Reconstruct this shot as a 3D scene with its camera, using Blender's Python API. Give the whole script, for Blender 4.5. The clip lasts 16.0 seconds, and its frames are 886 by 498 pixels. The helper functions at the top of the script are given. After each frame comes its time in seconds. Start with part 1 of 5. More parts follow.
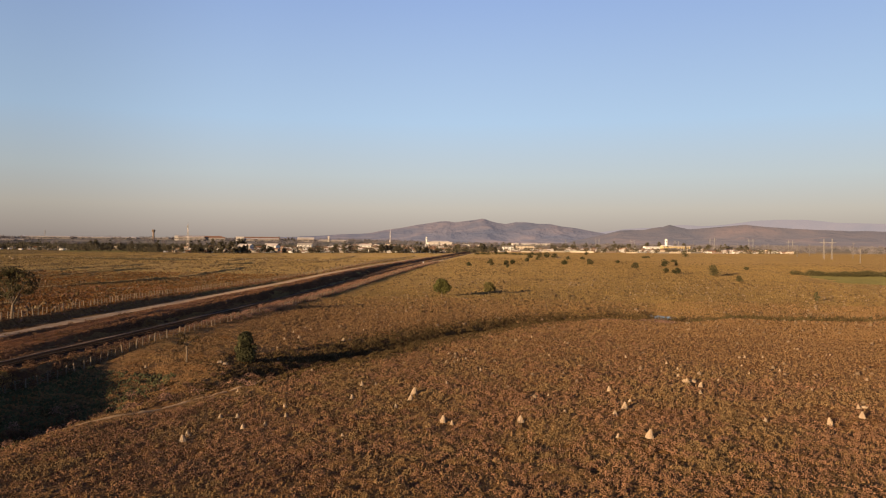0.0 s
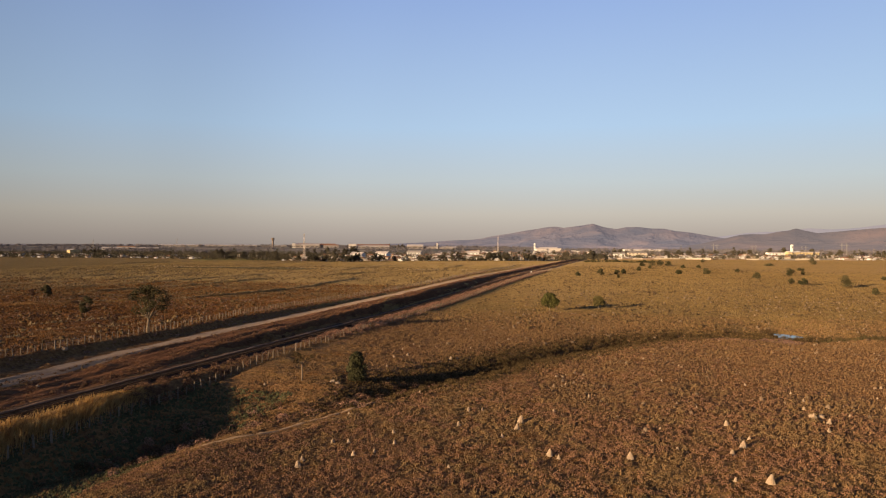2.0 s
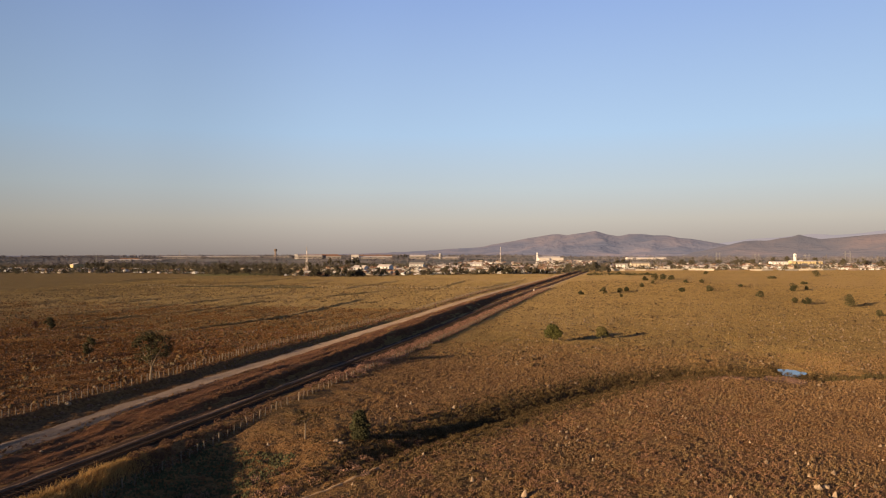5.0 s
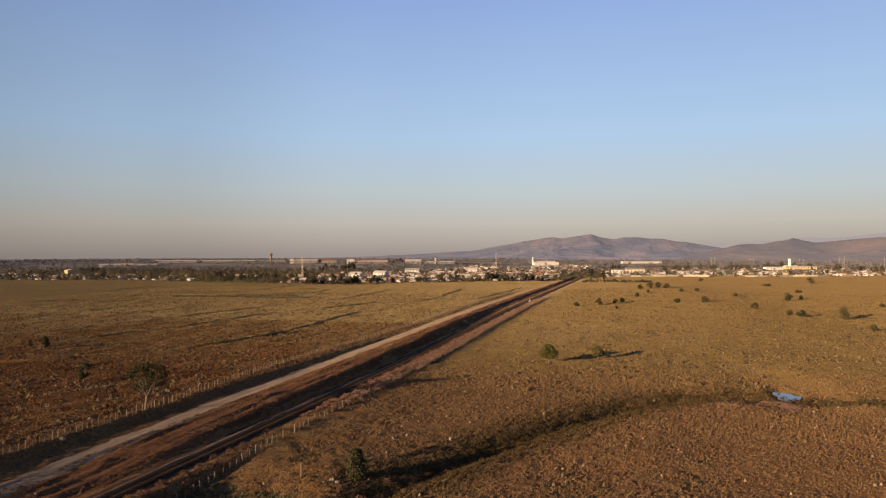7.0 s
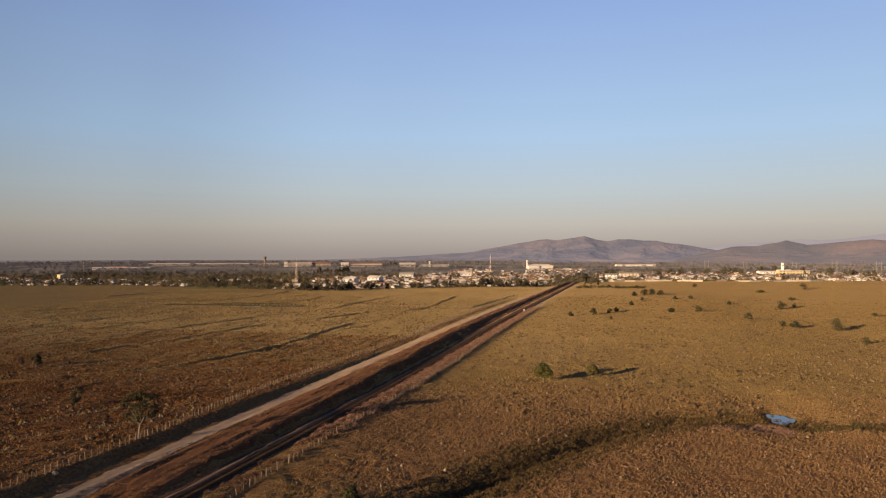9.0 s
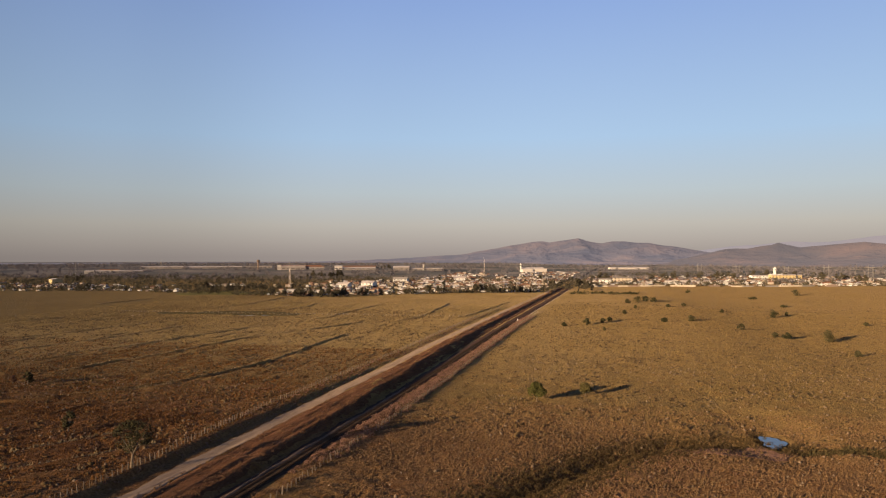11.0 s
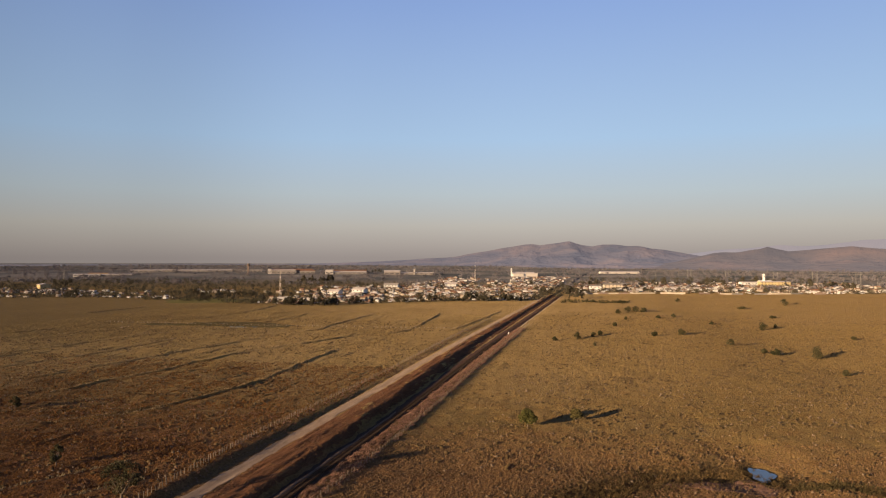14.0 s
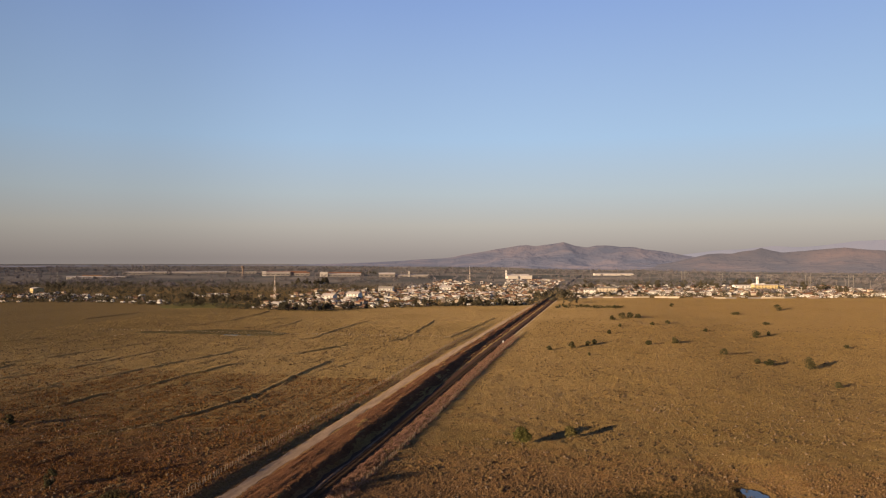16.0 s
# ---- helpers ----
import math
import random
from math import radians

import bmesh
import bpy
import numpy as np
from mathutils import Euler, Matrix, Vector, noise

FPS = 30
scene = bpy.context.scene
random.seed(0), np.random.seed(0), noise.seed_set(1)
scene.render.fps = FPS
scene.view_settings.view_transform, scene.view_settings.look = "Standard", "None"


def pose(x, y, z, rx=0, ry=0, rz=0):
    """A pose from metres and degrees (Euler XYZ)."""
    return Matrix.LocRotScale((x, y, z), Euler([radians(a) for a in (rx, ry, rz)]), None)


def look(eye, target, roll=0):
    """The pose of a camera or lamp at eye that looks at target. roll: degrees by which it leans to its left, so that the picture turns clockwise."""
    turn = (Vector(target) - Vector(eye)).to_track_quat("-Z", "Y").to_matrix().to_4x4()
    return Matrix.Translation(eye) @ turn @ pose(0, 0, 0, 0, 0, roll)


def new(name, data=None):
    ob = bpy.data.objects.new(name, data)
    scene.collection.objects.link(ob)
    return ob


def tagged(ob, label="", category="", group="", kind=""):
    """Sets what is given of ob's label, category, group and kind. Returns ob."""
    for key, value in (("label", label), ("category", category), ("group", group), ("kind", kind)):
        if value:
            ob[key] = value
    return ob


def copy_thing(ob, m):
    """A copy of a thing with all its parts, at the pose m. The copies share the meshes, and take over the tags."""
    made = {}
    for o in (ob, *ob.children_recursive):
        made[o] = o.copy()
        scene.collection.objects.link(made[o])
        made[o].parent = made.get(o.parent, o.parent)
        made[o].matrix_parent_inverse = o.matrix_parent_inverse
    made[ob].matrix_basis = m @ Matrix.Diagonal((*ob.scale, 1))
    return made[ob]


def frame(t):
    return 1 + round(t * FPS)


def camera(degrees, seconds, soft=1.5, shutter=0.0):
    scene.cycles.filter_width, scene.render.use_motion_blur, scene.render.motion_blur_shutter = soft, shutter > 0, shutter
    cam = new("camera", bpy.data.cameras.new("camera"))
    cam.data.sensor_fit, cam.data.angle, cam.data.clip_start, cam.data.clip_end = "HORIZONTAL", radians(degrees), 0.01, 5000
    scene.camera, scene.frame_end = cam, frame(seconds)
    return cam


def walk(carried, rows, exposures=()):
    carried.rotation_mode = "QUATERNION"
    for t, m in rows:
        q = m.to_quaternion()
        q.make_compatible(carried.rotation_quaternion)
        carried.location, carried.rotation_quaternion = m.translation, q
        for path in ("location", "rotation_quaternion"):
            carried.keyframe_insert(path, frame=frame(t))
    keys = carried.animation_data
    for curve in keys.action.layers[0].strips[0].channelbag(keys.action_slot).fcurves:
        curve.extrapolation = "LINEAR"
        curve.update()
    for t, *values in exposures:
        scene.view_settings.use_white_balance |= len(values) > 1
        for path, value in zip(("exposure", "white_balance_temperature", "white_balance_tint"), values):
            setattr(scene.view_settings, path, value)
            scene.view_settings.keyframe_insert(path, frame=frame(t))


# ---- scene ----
cam = camera(64.46, 16.0, 1.2)
walk(cam, [
    (0, look((74.40, 0.00, 18.58), (62.634, 99.299, 17.423), 0.52)),
    (0.5, look((74.64, -0.11, 18.78), (52.306, 97.360, 17.706), 0.48)),
    (1, look((74.68, -0.19, 19.27), (49.695, 96.631, 18.388), 0.40)),
    (1.5, look((74.68, -0.17, 20.14), (48.500, 96.339, 19.466), 0.32)),
    (2, look((74.69, -0.12, 21.32), (47.881, 96.220, 20.853), 0.23)),
    (2.5, look((74.69, -0.12, 22.61), (47.502, 96.113, 22.350), 0.14)),
    (3, look((74.70, -0.13, 23.93), (47.347, 96.052, 23.846), 0.05)),
    (3.5, look((74.70, -0.12, 25.24), (47.275, 96.046, 25.340), -0.02)),
    (4, look((74.70, -0.09, 26.60), (47.321, 96.091, 26.876), -0.10)),
    (6.5, look((74.74, -0.21, 34.07), (48.016, 96.151, 34.809), -0.17)),
    (7, look((74.65, -0.23, 35.43), (48.104, 96.184, 36.252), -0.17)),
    (7.5, look((74.56, -0.23, 36.84), (48.205, 96.231, 37.714), -0.17)),
    (8, look((74.54, -0.20, 38.28), (48.402, 96.322, 39.199), -0.16)),
    (8.5, look((74.53, -0.13, 39.77), (48.598, 96.440, 40.720), -0.16)),
    (9, look((74.52, -0.10, 41.24), (48.760, 96.523, 42.199), -0.17)),
    (11.5, look((74.61, -0.27, 48.57), (49.919, 96.623, 49.711), -0.13)),
    (12, look((74.58, -0.16, 49.92), (50.093, 96.790, 51.090), -0.10)),
    (12.5, look((74.54, -0.07, 51.29), (50.294, 96.944, 52.487), -0.06)),
    (13, look((74.47, -0.10, 52.65), (50.425, 96.963, 53.870), -0.03)),
    (13.5, look((74.45, -0.18, 54.04), (50.609, 96.923, 55.295), 0.01)),
    (14, look((74.48, -0.30, 55.47), (50.828, 96.853, 56.741), 0.03)),
    (14.5, look((74.52, -0.42, 56.96), (51.054, 96.776, 58.234), 0.04)),
    (15, look((74.54, -0.54, 58.48), (51.259, 96.701, 59.754), 0.05)),
    (15.5, look((74.56, -0.65, 60.03), (51.444, 96.633, 61.292), 0.04)),
    (16, look((74.58, -0.75, 61.61), (51.662, 96.584, 62.868), 0.03)),
], exposures=[(0.0, 1.3, 6650, 10), (4.0, 1.34, 6550, 10), (7.0, 1.28, 6500, 10), (11.0, 1.23, 6430, 10), (16.0, 1.17, 6370, 10)])

# ---- light: low evening sun from behind, hazy clear sky ----
SKY_GAIN = 6.5
SUN_EL, SUN_DIR = 8.7, (0.578, 0.816)          # degrees; way in which the shadows fall
world = bpy.data.worlds.new("evening_sky")
scene.world = world
world.use_nodes = True
wn, wl = world.node_tree.nodes, world.node_tree.links
sky = wn.new("ShaderNodeTexSky")
sky.sky_type, sky.sun_disc = "NISHITA", False
sky.sun_elevation = radians(SUN_EL)
sky.sun_rotation = math.atan2(-SUN_DIR[0], -SUN_DIR[1])
sky.air_density, sky.dust_density, sky.ozone_density = 1.0, 1.2, 1.6
# dusty air: the blue pales to a warm grey band over the horizon
coord = wn.new("ShaderNodeTexCoord")
split = wn.new("ShaderNodeSeparateXYZ")
wl.new(coord.outputs["Generated"], split.inputs[0])
haze = wn.new("ShaderNodeValToRGB")
HAZE = [(0.0, (0.38, 0.324, 0.3)), (0.02, (0.467, 0.41, 0.372)), (0.045, (0.557, 0.513, 0.46)), (0.09, (0.54, 0.6, 0.635)), (0.165, (0.45, 0.62, 0.84)), (0.34, (0.3, 0.44, 0.78)), (0.6, (0.1, 0.16, 0.37)), (1.0, (0.04, 0.07, 0.2))]
while len(haze.color_ramp.elements) < len(HAZE):
    haze.color_ramp.elements.new(0.5)
for stop, (place, tint) in zip(haze.color_ramp.elements, HAZE):
    stop.position, stop.color = place, (*tint, 1)
wl.new(split.outputs["Z"], haze.inputs[0])
boost = wn.new("ShaderNodeVectorMath")
boost.operation = "SCALE"
boost.inputs["Scale"].default_value = SKY_GAIN * 1.05
wl.new(haze.outputs[0], boost.inputs[0])
# clear air is darkest at right angles to the sun
aside = wn.new("ShaderNodeVectorMath")
aside.operation = "DOT_PRODUCT"
aside.inputs[1].default_value = (-SUN_DIR[0], -SUN_DIR[1], 0)
wl.new(coord.outputs["Generated"], aside.inputs[0])
size = wn.new("ShaderNodeMath")
size.operation = "ABSOLUTE"
wl.new(aside.outputs["Value"], size.inputs[0])
depth = wn.new("ShaderNodeValToRGB")
depth.color_ramp.interpolation = "EASE"
DEPTH = [(0.0, 0.62), (0.28, 0.77), (0.54, 0.95), (0.75, 1.0), (1.0, 0.97)]
while len(depth.color_ramp.elements) < len(DEPTH):
    depth.color_ramp.elements.new(0.5)
for stop, (place, level) in zip(depth.color_ramp.elements, DEPTH):
    stop.position, stop.color = place, (level, level, level, 1)
wl.new(size.outputs[0], depth.inputs[0])
deepen = wn.new("ShaderNodeVectorMath")
deepen.operation = "MULTIPLY"
wl.new(boost.outputs[0], deepen.inputs[0])
wl.new(depth.outputs[0], deepen.inputs[1])
blend = wn.new("ShaderNodeMix")
blend.data_type = "RGBA"
blend.inputs[0].default_value = 0.92
wl.new(sky.outputs[0], blend.inputs[6])
wl.new(deepen.outputs[0], blend.inputs[7])
wl.new(blend.outputs[2], wn["Background"].inputs[0])
wn["Background"].inputs[1].default_value = 0.06
sun_data = bpy.data.lights.new("sun", "SUN")
sun_data.energy, sun_data.angle, sun_data.color = 5.0, radians(0.6), (1.0, 0.71, 0.42)
sun = new("sun", sun_data)
ce = math.cos(radians(SUN_EL))
hyp = math.hypot(*SUN_DIR)
sun.matrix_world = look((0, 0, 0), (SUN_DIR[0] / hyp * ce, SUN_DIR[1] / hyp * ce, -math.sin(radians(SUN_EL))))

# ---- materials ----


def material(name, rough=0.9):
    m = bpy.data.materials.new(name)
    m.use_nodes = True
    b = m.node_tree.nodes["Principled BSDF"]
    b.inputs["Roughness"].default_value = rough
    b.inputs["Specular IOR Level"].default_value = 0.04 if rough > 0.7 else 0.3
    b.inputs["Diffuse Roughness"].default_value = 0.8 if rough > 0.8 else 0.2
    return m, m.node_tree.nodes, m.node_tree.links, b


def noise_node(nt, lk, scale, detail=4.0, rough=0.6, coord=None):
    n = nt.new("ShaderNodeTexNoise")
    n.inputs["Scale"].default_value, n.inputs["Detail"].default_value, n.inputs["Roughness"].default_value = scale, detail, rough
    if coord:
        lk.new(coord, n.inputs["Vector"])
    return n.outputs["Fac"]


def ramp_node(nt, lk, fac, stops):
    r = nt.new("ShaderNodeValToRGB")
    e = r.color_ramp.elements
    while len(e) < len(stops):
        e.new(0.5)
    for k, (p, c) in zip(e, stops):
        k.position, k.color = p, (*c, 1)
    lk.new(fac, r.inputs[0])
    return r.outputs[0]


def mix_node(nt, lk, fac, a, b, kind="MIX"):
    n = nt.new("ShaderNodeMix")
    n.data_type, n.blend_type = "RGBA", kind
    for sock, v in ((n.inputs[0], fac), (n.inputs[6], a), (n.inputs[7], b)):
        if isinstance(v, (int, float)):
            sock.default_value = v
        elif isinstance(v, tuple):
            sock.default_value = (*v, 1)
        else:
            lk.new(v, sock)
    return n.outputs[2]


def simple(name, dark, light, scale=1.0, rough=0.85, bump=0.0, metal=0.0, island=0.0, per_object=0.0, along=1.0):
    """A two-tone weathered surface: broad stains and fine grain, with optional change from piece to piece."""
    m, nt, lk, b = material(name, rough)
    pos = nt.new("ShaderNodeNewGeometry")
    place = pos.outputs["Position"]
    if along != 1.0:                        # streaks drawn out along the line
        drawn = nt.new("ShaderNodeVectorMath")
        drawn.operation = "MULTIPLY"
        drawn.inputs[1].default_value = (1.0, along, 1.0)
        lk.new(place, drawn.inputs[0])
        place = drawn.outputs[0]
    n1 = noise_node(nt, lk, scale, 6, 0.65, place)
    col = ramp_node(nt, lk, n1, [(0.3, dark), (0.7, light)])
    n2 = noise_node(nt, lk, scale * 9, 3, 0.6, place)
    col = mix_node(nt, lk, 0.35, col, ramp_node(nt, lk, n2, [(0.3, tuple(v * 0.6 for v in dark)), (0.7, tuple(min(1, v * 1.2) for v in light))]))
    if island or per_object:
        src = pos.outputs["Random Per Island"] if island else nt.new("ShaderNodeObjectInfo").outputs["Random"]
        k = island or per_object
        col = mix_node(nt, lk, 1.0, col, ramp_node(nt, lk, src, [(0.0, (1 - k,) * 3), (1.0, (1.0,) * 3)]), "MULTIPLY")
    lk.new(col, b.inputs["Base Color"])
    b.inputs["Metallic"].default_value = metal
    if bump:
        bn = nt.new("ShaderNodeBump")
        bn.inputs["Strength"].default_value, bn.inputs["Distance"].default_value = 1.0, bump
        lk.new(n2, bn.inputs["Height"])
        lk.new(bn.outputs[0], b.inputs["Normal"])
    return m


def pasture_material():
    m, nt, lk, b = material("dry_pasture", 1.0)
    b.inputs["Specular IOR Level"].default_value = 0.05
    pos = nt.new("ShaderNodeNewGeometry").outputs["Position"]
    broad = noise_node(nt, lk, 0.012, 5, 0.6, pos)
    mid = noise_node(nt, lk, 0.16, 5, 0.65, pos)
    fine = noise_node(nt, lk, 1.6, 6, 0.7, pos)
    cut = nt.new("ShaderNodeSeparateXYZ")
    lk.new(pos, cut.inputs[0])

    def beyond(a, b, wander):
        """Rises from 0 to 1 northward between two lines, with a wandering border."""
        add = nt.new("ShaderNodeMath")
        add.operation = "MULTIPLY_ADD"
        lk.new(noise_node(nt, lk, 0.03, 3, 0.6, pos), add.inputs[0])
        add.inputs[1].default_value = wander
        lk.new(cut.outputs["Y"], add.inputs[2])
        r = nt.new("ShaderNodeMapRange")
        r.inputs["From Min"].default_value, r.inputs["From Max"].default_value = a + wander / 2, b + wander / 2
        lk.new(add.outputs[0], r.inputs["Value"])
        return r.outputs[0]
    # rough red-brown tussock land near the railway crossing, paler grazed grass beyond
    rough_grass = ramp_node(nt, lk, fine, [(0.3, (0.0504, 0.0267, 0.0117)), (0.48, (0.147, 0.081, 0.036)), (0.72, (0.26, 0.145, 0.0648))])
    grazed = ramp_node(nt, lk, fine, [(0.28, (0.1, 0.0659, 0.0258)), (0.48, (0.17, 0.114, 0.0442)), (0.72, (0.23, 0.159, 0.0626))])
    olive = ramp_node(nt, lk, fine, [(0.3, (0.075, 0.0518, 0.0162)), (0.7, (0.24, 0.165, 0.0541))])
    earth = ramp_node(nt, lk, fine, [(0.3, (0.0573, 0.0223, 0.00716)), (0.7, (0.173, 0.075, 0.0224))])
    # far grass by the line: flat sunlight and haze put into a paler colour
    lit_distant = ramp_node(nt, lk, fine, [(0.28, (0.151, 0.101, 0.0407)), (0.48, (0.25, 0.171, 0.0698)), (0.72, (0.329, 0.233, 0.097))])
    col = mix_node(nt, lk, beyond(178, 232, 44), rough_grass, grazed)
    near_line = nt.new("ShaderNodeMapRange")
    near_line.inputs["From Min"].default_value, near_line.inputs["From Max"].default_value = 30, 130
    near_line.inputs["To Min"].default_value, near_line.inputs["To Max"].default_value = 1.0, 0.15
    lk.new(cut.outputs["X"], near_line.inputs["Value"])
    col = mix_node(nt, lk, mix_node(nt, lk, beyond(230, 340, 50), (0, 0, 0), near_line.outputs[0]), col, lit_distant)
    col = mix_node(nt, lk, ramp_node(nt, lk, broad, [(0.47, (0, 0, 0)), (0.67, (0.55, 0.55, 0.55))]), col, olive)
    near_earth = mix_node(nt, lk, beyond(150, 330, 60), (1.0, 1.0, 1.0), (0.25, 0.25, 0.25))
    patchy = mix_node(nt, lk, 1.0, ramp_node(nt, lk, mid, [(0.48, (0, 0, 0)), (0.72, (0.8, 0.8, 0.8))]), near_earth, "MULTIPLY")
    col = mix_node(nt, lk, patchy, col, earth)
    # bare red soil shows through the grass west of the road
    west = nt.new("ShaderNodeMapRange")
    west.inputs["From Min"].default_value, west.inputs["From Max"].default_value = -24, -44
    west.inputs["To Max"].default_value = 0.7
    lk.new(cut.outputs["X"], west.inputs["Value"])
    red_west = mix_node(nt, lk, beyond(130, 290, 60), west.outputs[0], (0.12, 0.12, 0.12))
    red_west = mix_node(nt, lk, 1.0, red_west, ramp_node(nt, lk, mid, [(0.3, (0.45, 0.45, 0.45)), (0.6, (1, 1, 1))]), "MULTIPLY")
    col = mix_node(nt, lk, red_west, col, earth)
    # duller olive grass far out in the west
    far_west = nt.new("ShaderNodeMapRange")
    far_west.inputs["From Min"].default_value, far_west.inputs["From Max"].default_value = -140, -330
    far_west.inputs["To Max"].default_value = 0.75
    lk.new(cut.outputs["X"], far_west.inputs["Value"])
    dull = ramp_node(nt, lk, fine, [(0.3, (0.06, 0.04, 0.014)), (0.7, (0.165, 0.112, 0.04))])
    col = mix_node(nt, lk, mix_node(nt, lk, beyond(300, 430, 60), (0, 0, 0), far_west.outputs[0]), col, dull)
    # the plain beyond the town: large plots, greyed blue to paint in distance haze
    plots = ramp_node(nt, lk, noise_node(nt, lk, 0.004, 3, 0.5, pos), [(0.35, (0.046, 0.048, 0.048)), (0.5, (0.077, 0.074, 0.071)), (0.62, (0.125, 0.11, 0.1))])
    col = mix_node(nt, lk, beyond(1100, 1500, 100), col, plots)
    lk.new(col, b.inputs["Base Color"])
    bn = nt.new("ShaderNodeBump")
    bn.inputs["Strength"].default_value, bn.inputs["Distance"].default_value = 1.0, 0.66
    lk.new(fine, bn.inputs["Height"])
    lk.new(bn.outputs[0], b.inputs["Normal"])
    return m


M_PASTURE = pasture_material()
M_ROAD = simple("packed_dirt", (0.107, 0.0745, 0.0511), (0.28, 0.202, 0.141), 0.8, 0.95, 0.03, along=0.1)
M_VERGE = simple("red_verge_earth", (0.0378, 0.0176, 0.00968), (0.154, 0.073, 0.0352), 0.7, 1.0, 0.25, along=0.16)
# ballast, with the shade of the cutting floor put into its colour
M_BALLAST = simple("shade_dark_ballast", (0.0243, 0.0144, 0.0104), (0.0756, 0.044, 0.0296), 2.5, 0.95, 0.08)
M_SHOULDER = simple("dusty_shoulder_stones", (0.063, 0.0405, 0.0288), (0.212, 0.148, 0.111), 1.1, 1.0, 0.25)
M_STEEL = simple("rusty_rail_steel", (0.03, 0.017, 0.011), (0.08, 0.045, 0.028), 3.0, 0.9)
M_SLEEPER = simple("old_sleeper", (0.03, 0.0198, 0.0135), (0.078, 0.0534, 0.036), 2.0, 0.9, 0.01, per_object=0.5)
M_POST = simple("grey_weathered_wood", (0.095, 0.07, 0.05), (0.28, 0.22, 0.16), 3.0, 0.9, 0.01, per_object=0.5)
M_POST_PALE = simple("sun_bleached_wood", (0.3, 0.24, 0.17), (0.52, 0.43, 0.32), 3.0, 0.9, 0.01, per_object=0.3)
M_WIRE = simple("galvanised_wire", (0.2, 0.19, 0.18), (0.3, 0.29, 0.28), 3.0, 0.5, 0, 0.7)
M_MOUND = simple("pale_mound_clay", (0.2, 0.142, 0.092), (0.34, 0.255, 0.173), 1.5, 0.95, 0.05)
M_BARK = simple("grey_bark", (0.07, 0.05, 0.035), (0.22, 0.17, 0.12), 3.0, 0.95, 0.03)
M_LEAF = simple("dusty_green_leaves", (0.04, 0.042, 0.012), (0.13, 0.12, 0.04), 1.2, 0.8, island=0.6)
M_LEAF_GREY = simple("sparse_grey_green_leaves", (0.035, 0.032, 0.016), (0.11, 0.095, 0.045), 1.2, 0.85, island=0.6)
M_LEAF_DARK = simple("dark_green_leaves", (0.024, 0.026, 0.013), (0.075, 0.07, 0.034), 0.4, 0.8, island=0.5)
M_TUFT = simple("dry_grass_tufts", (0.105, 0.0619, 0.0295), (0.218, 0.132, 0.0637), 0.6, 1.0, island=0.35)
M_HUMMOCK = simple("earthy_hummock", (0.062, 0.04, 0.019), (0.15, 0.098, 0.045), 0.6, 1.0, 0.03, island=0.45)
M_TUFT_PALE = simple("grazed_grass_tufts", (0.116, 0.0754, 0.0294), (0.184, 0.125, 0.0488), 0.05, 1.0, island=0.25)
# lighter copy of the grazed tufts, with low sun and haze in its colour
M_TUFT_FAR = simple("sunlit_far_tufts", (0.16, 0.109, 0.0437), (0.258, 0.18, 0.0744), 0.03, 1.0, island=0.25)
M_PATH_PALE = simple("bleached_bare_track", (0.22, 0.165, 0.11), (0.38, 0.3, 0.21), 0.5, 1.0)
M_TUFT_RED = simple("red_dusted_tufts", (0.0865, 0.0377, 0.0134), (0.19, 0.0892, 0.0288), 0.2, 1.0, island=0.5)
M_TRAIL = simple("dusty_brink_trail", (0.149, 0.0984, 0.057), (0.27, 0.184, 0.11), 0.6, 1.0)
M_PATH = simple("trodden_earth", (0.127, 0.081, 0.036), (0.218, 0.147, 0.066), 0.5, 1.0)
M_BRUSH_PALE = simple("pale_dry_brush", (0.137, 0.0753, 0.0551), (0.392, 0.229, 0.16), 0.5, 1.0, island=0.6)
M_NEAR = simple("red_brown_low_shrubs", (0.107, 0.0567, 0.0337), (0.254, 0.139, 0.0811), 0.25, 1.0, island=0.15)
M_HOLLOW = simple("dark_green_hollow_grass", (0.045, 0.048, 0.024), (0.12, 0.112, 0.054), 0.3, 1.0, island=0.4)
M_MUD = simple("trampled_red_mud", (0.079, 0.042, 0.029), (0.158, 0.092, 0.066), 0.35, 0.9, 0.12)
M_STONE = simple("dusty_stones", (0.117, 0.0792, 0.049), (0.243, 0.176, 0.116), 1.5, 0.95, 0.05, island=0.4)
M_CLOD = simple("dark_red_clods", (0.06, 0.033, 0.018), (0.15, 0.088, 0.05), 0.8, 1.0, island=0.4)
M_NEAR_OLIVE = simple("olive_brown_low_shrubs", (0.106, 0.0666, 0.031), (0.242, 0.158, 0.075), 0.25, 1.0, island=0.15)
# sunlight on the bank crests, painted as a paler grass
M_STRAW = simple("sunlit_crest_grass", (0.17, 0.118, 0.06), (0.33, 0.245, 0.135), 0.4, 1.0, island=0.4)
# far leaves: the haze before them is painted in as pale grey-blue
M_WOODS = simple("haze_paled_woods", (0.0882, 0.0801, 0.0818), (0.166, 0.15, 0.162), 0.02, 1.0, island=0.2)
M_WORKS = simple("pale_factory_cladding", (0.172, 0.148, 0.136), (0.281, 0.25, 0.232), 0.06, 0.9)
M_OFFICE = simple("weathered_white_render", (0.334, 0.299, 0.273), (0.44, 0.405, 0.37), 0.1, 0.9)
M_TALL = simple("tall_straw_grass", (0.33, 0.195, 0.07), (0.56, 0.35, 0.135), 0.8, 0.9, island=0.4)


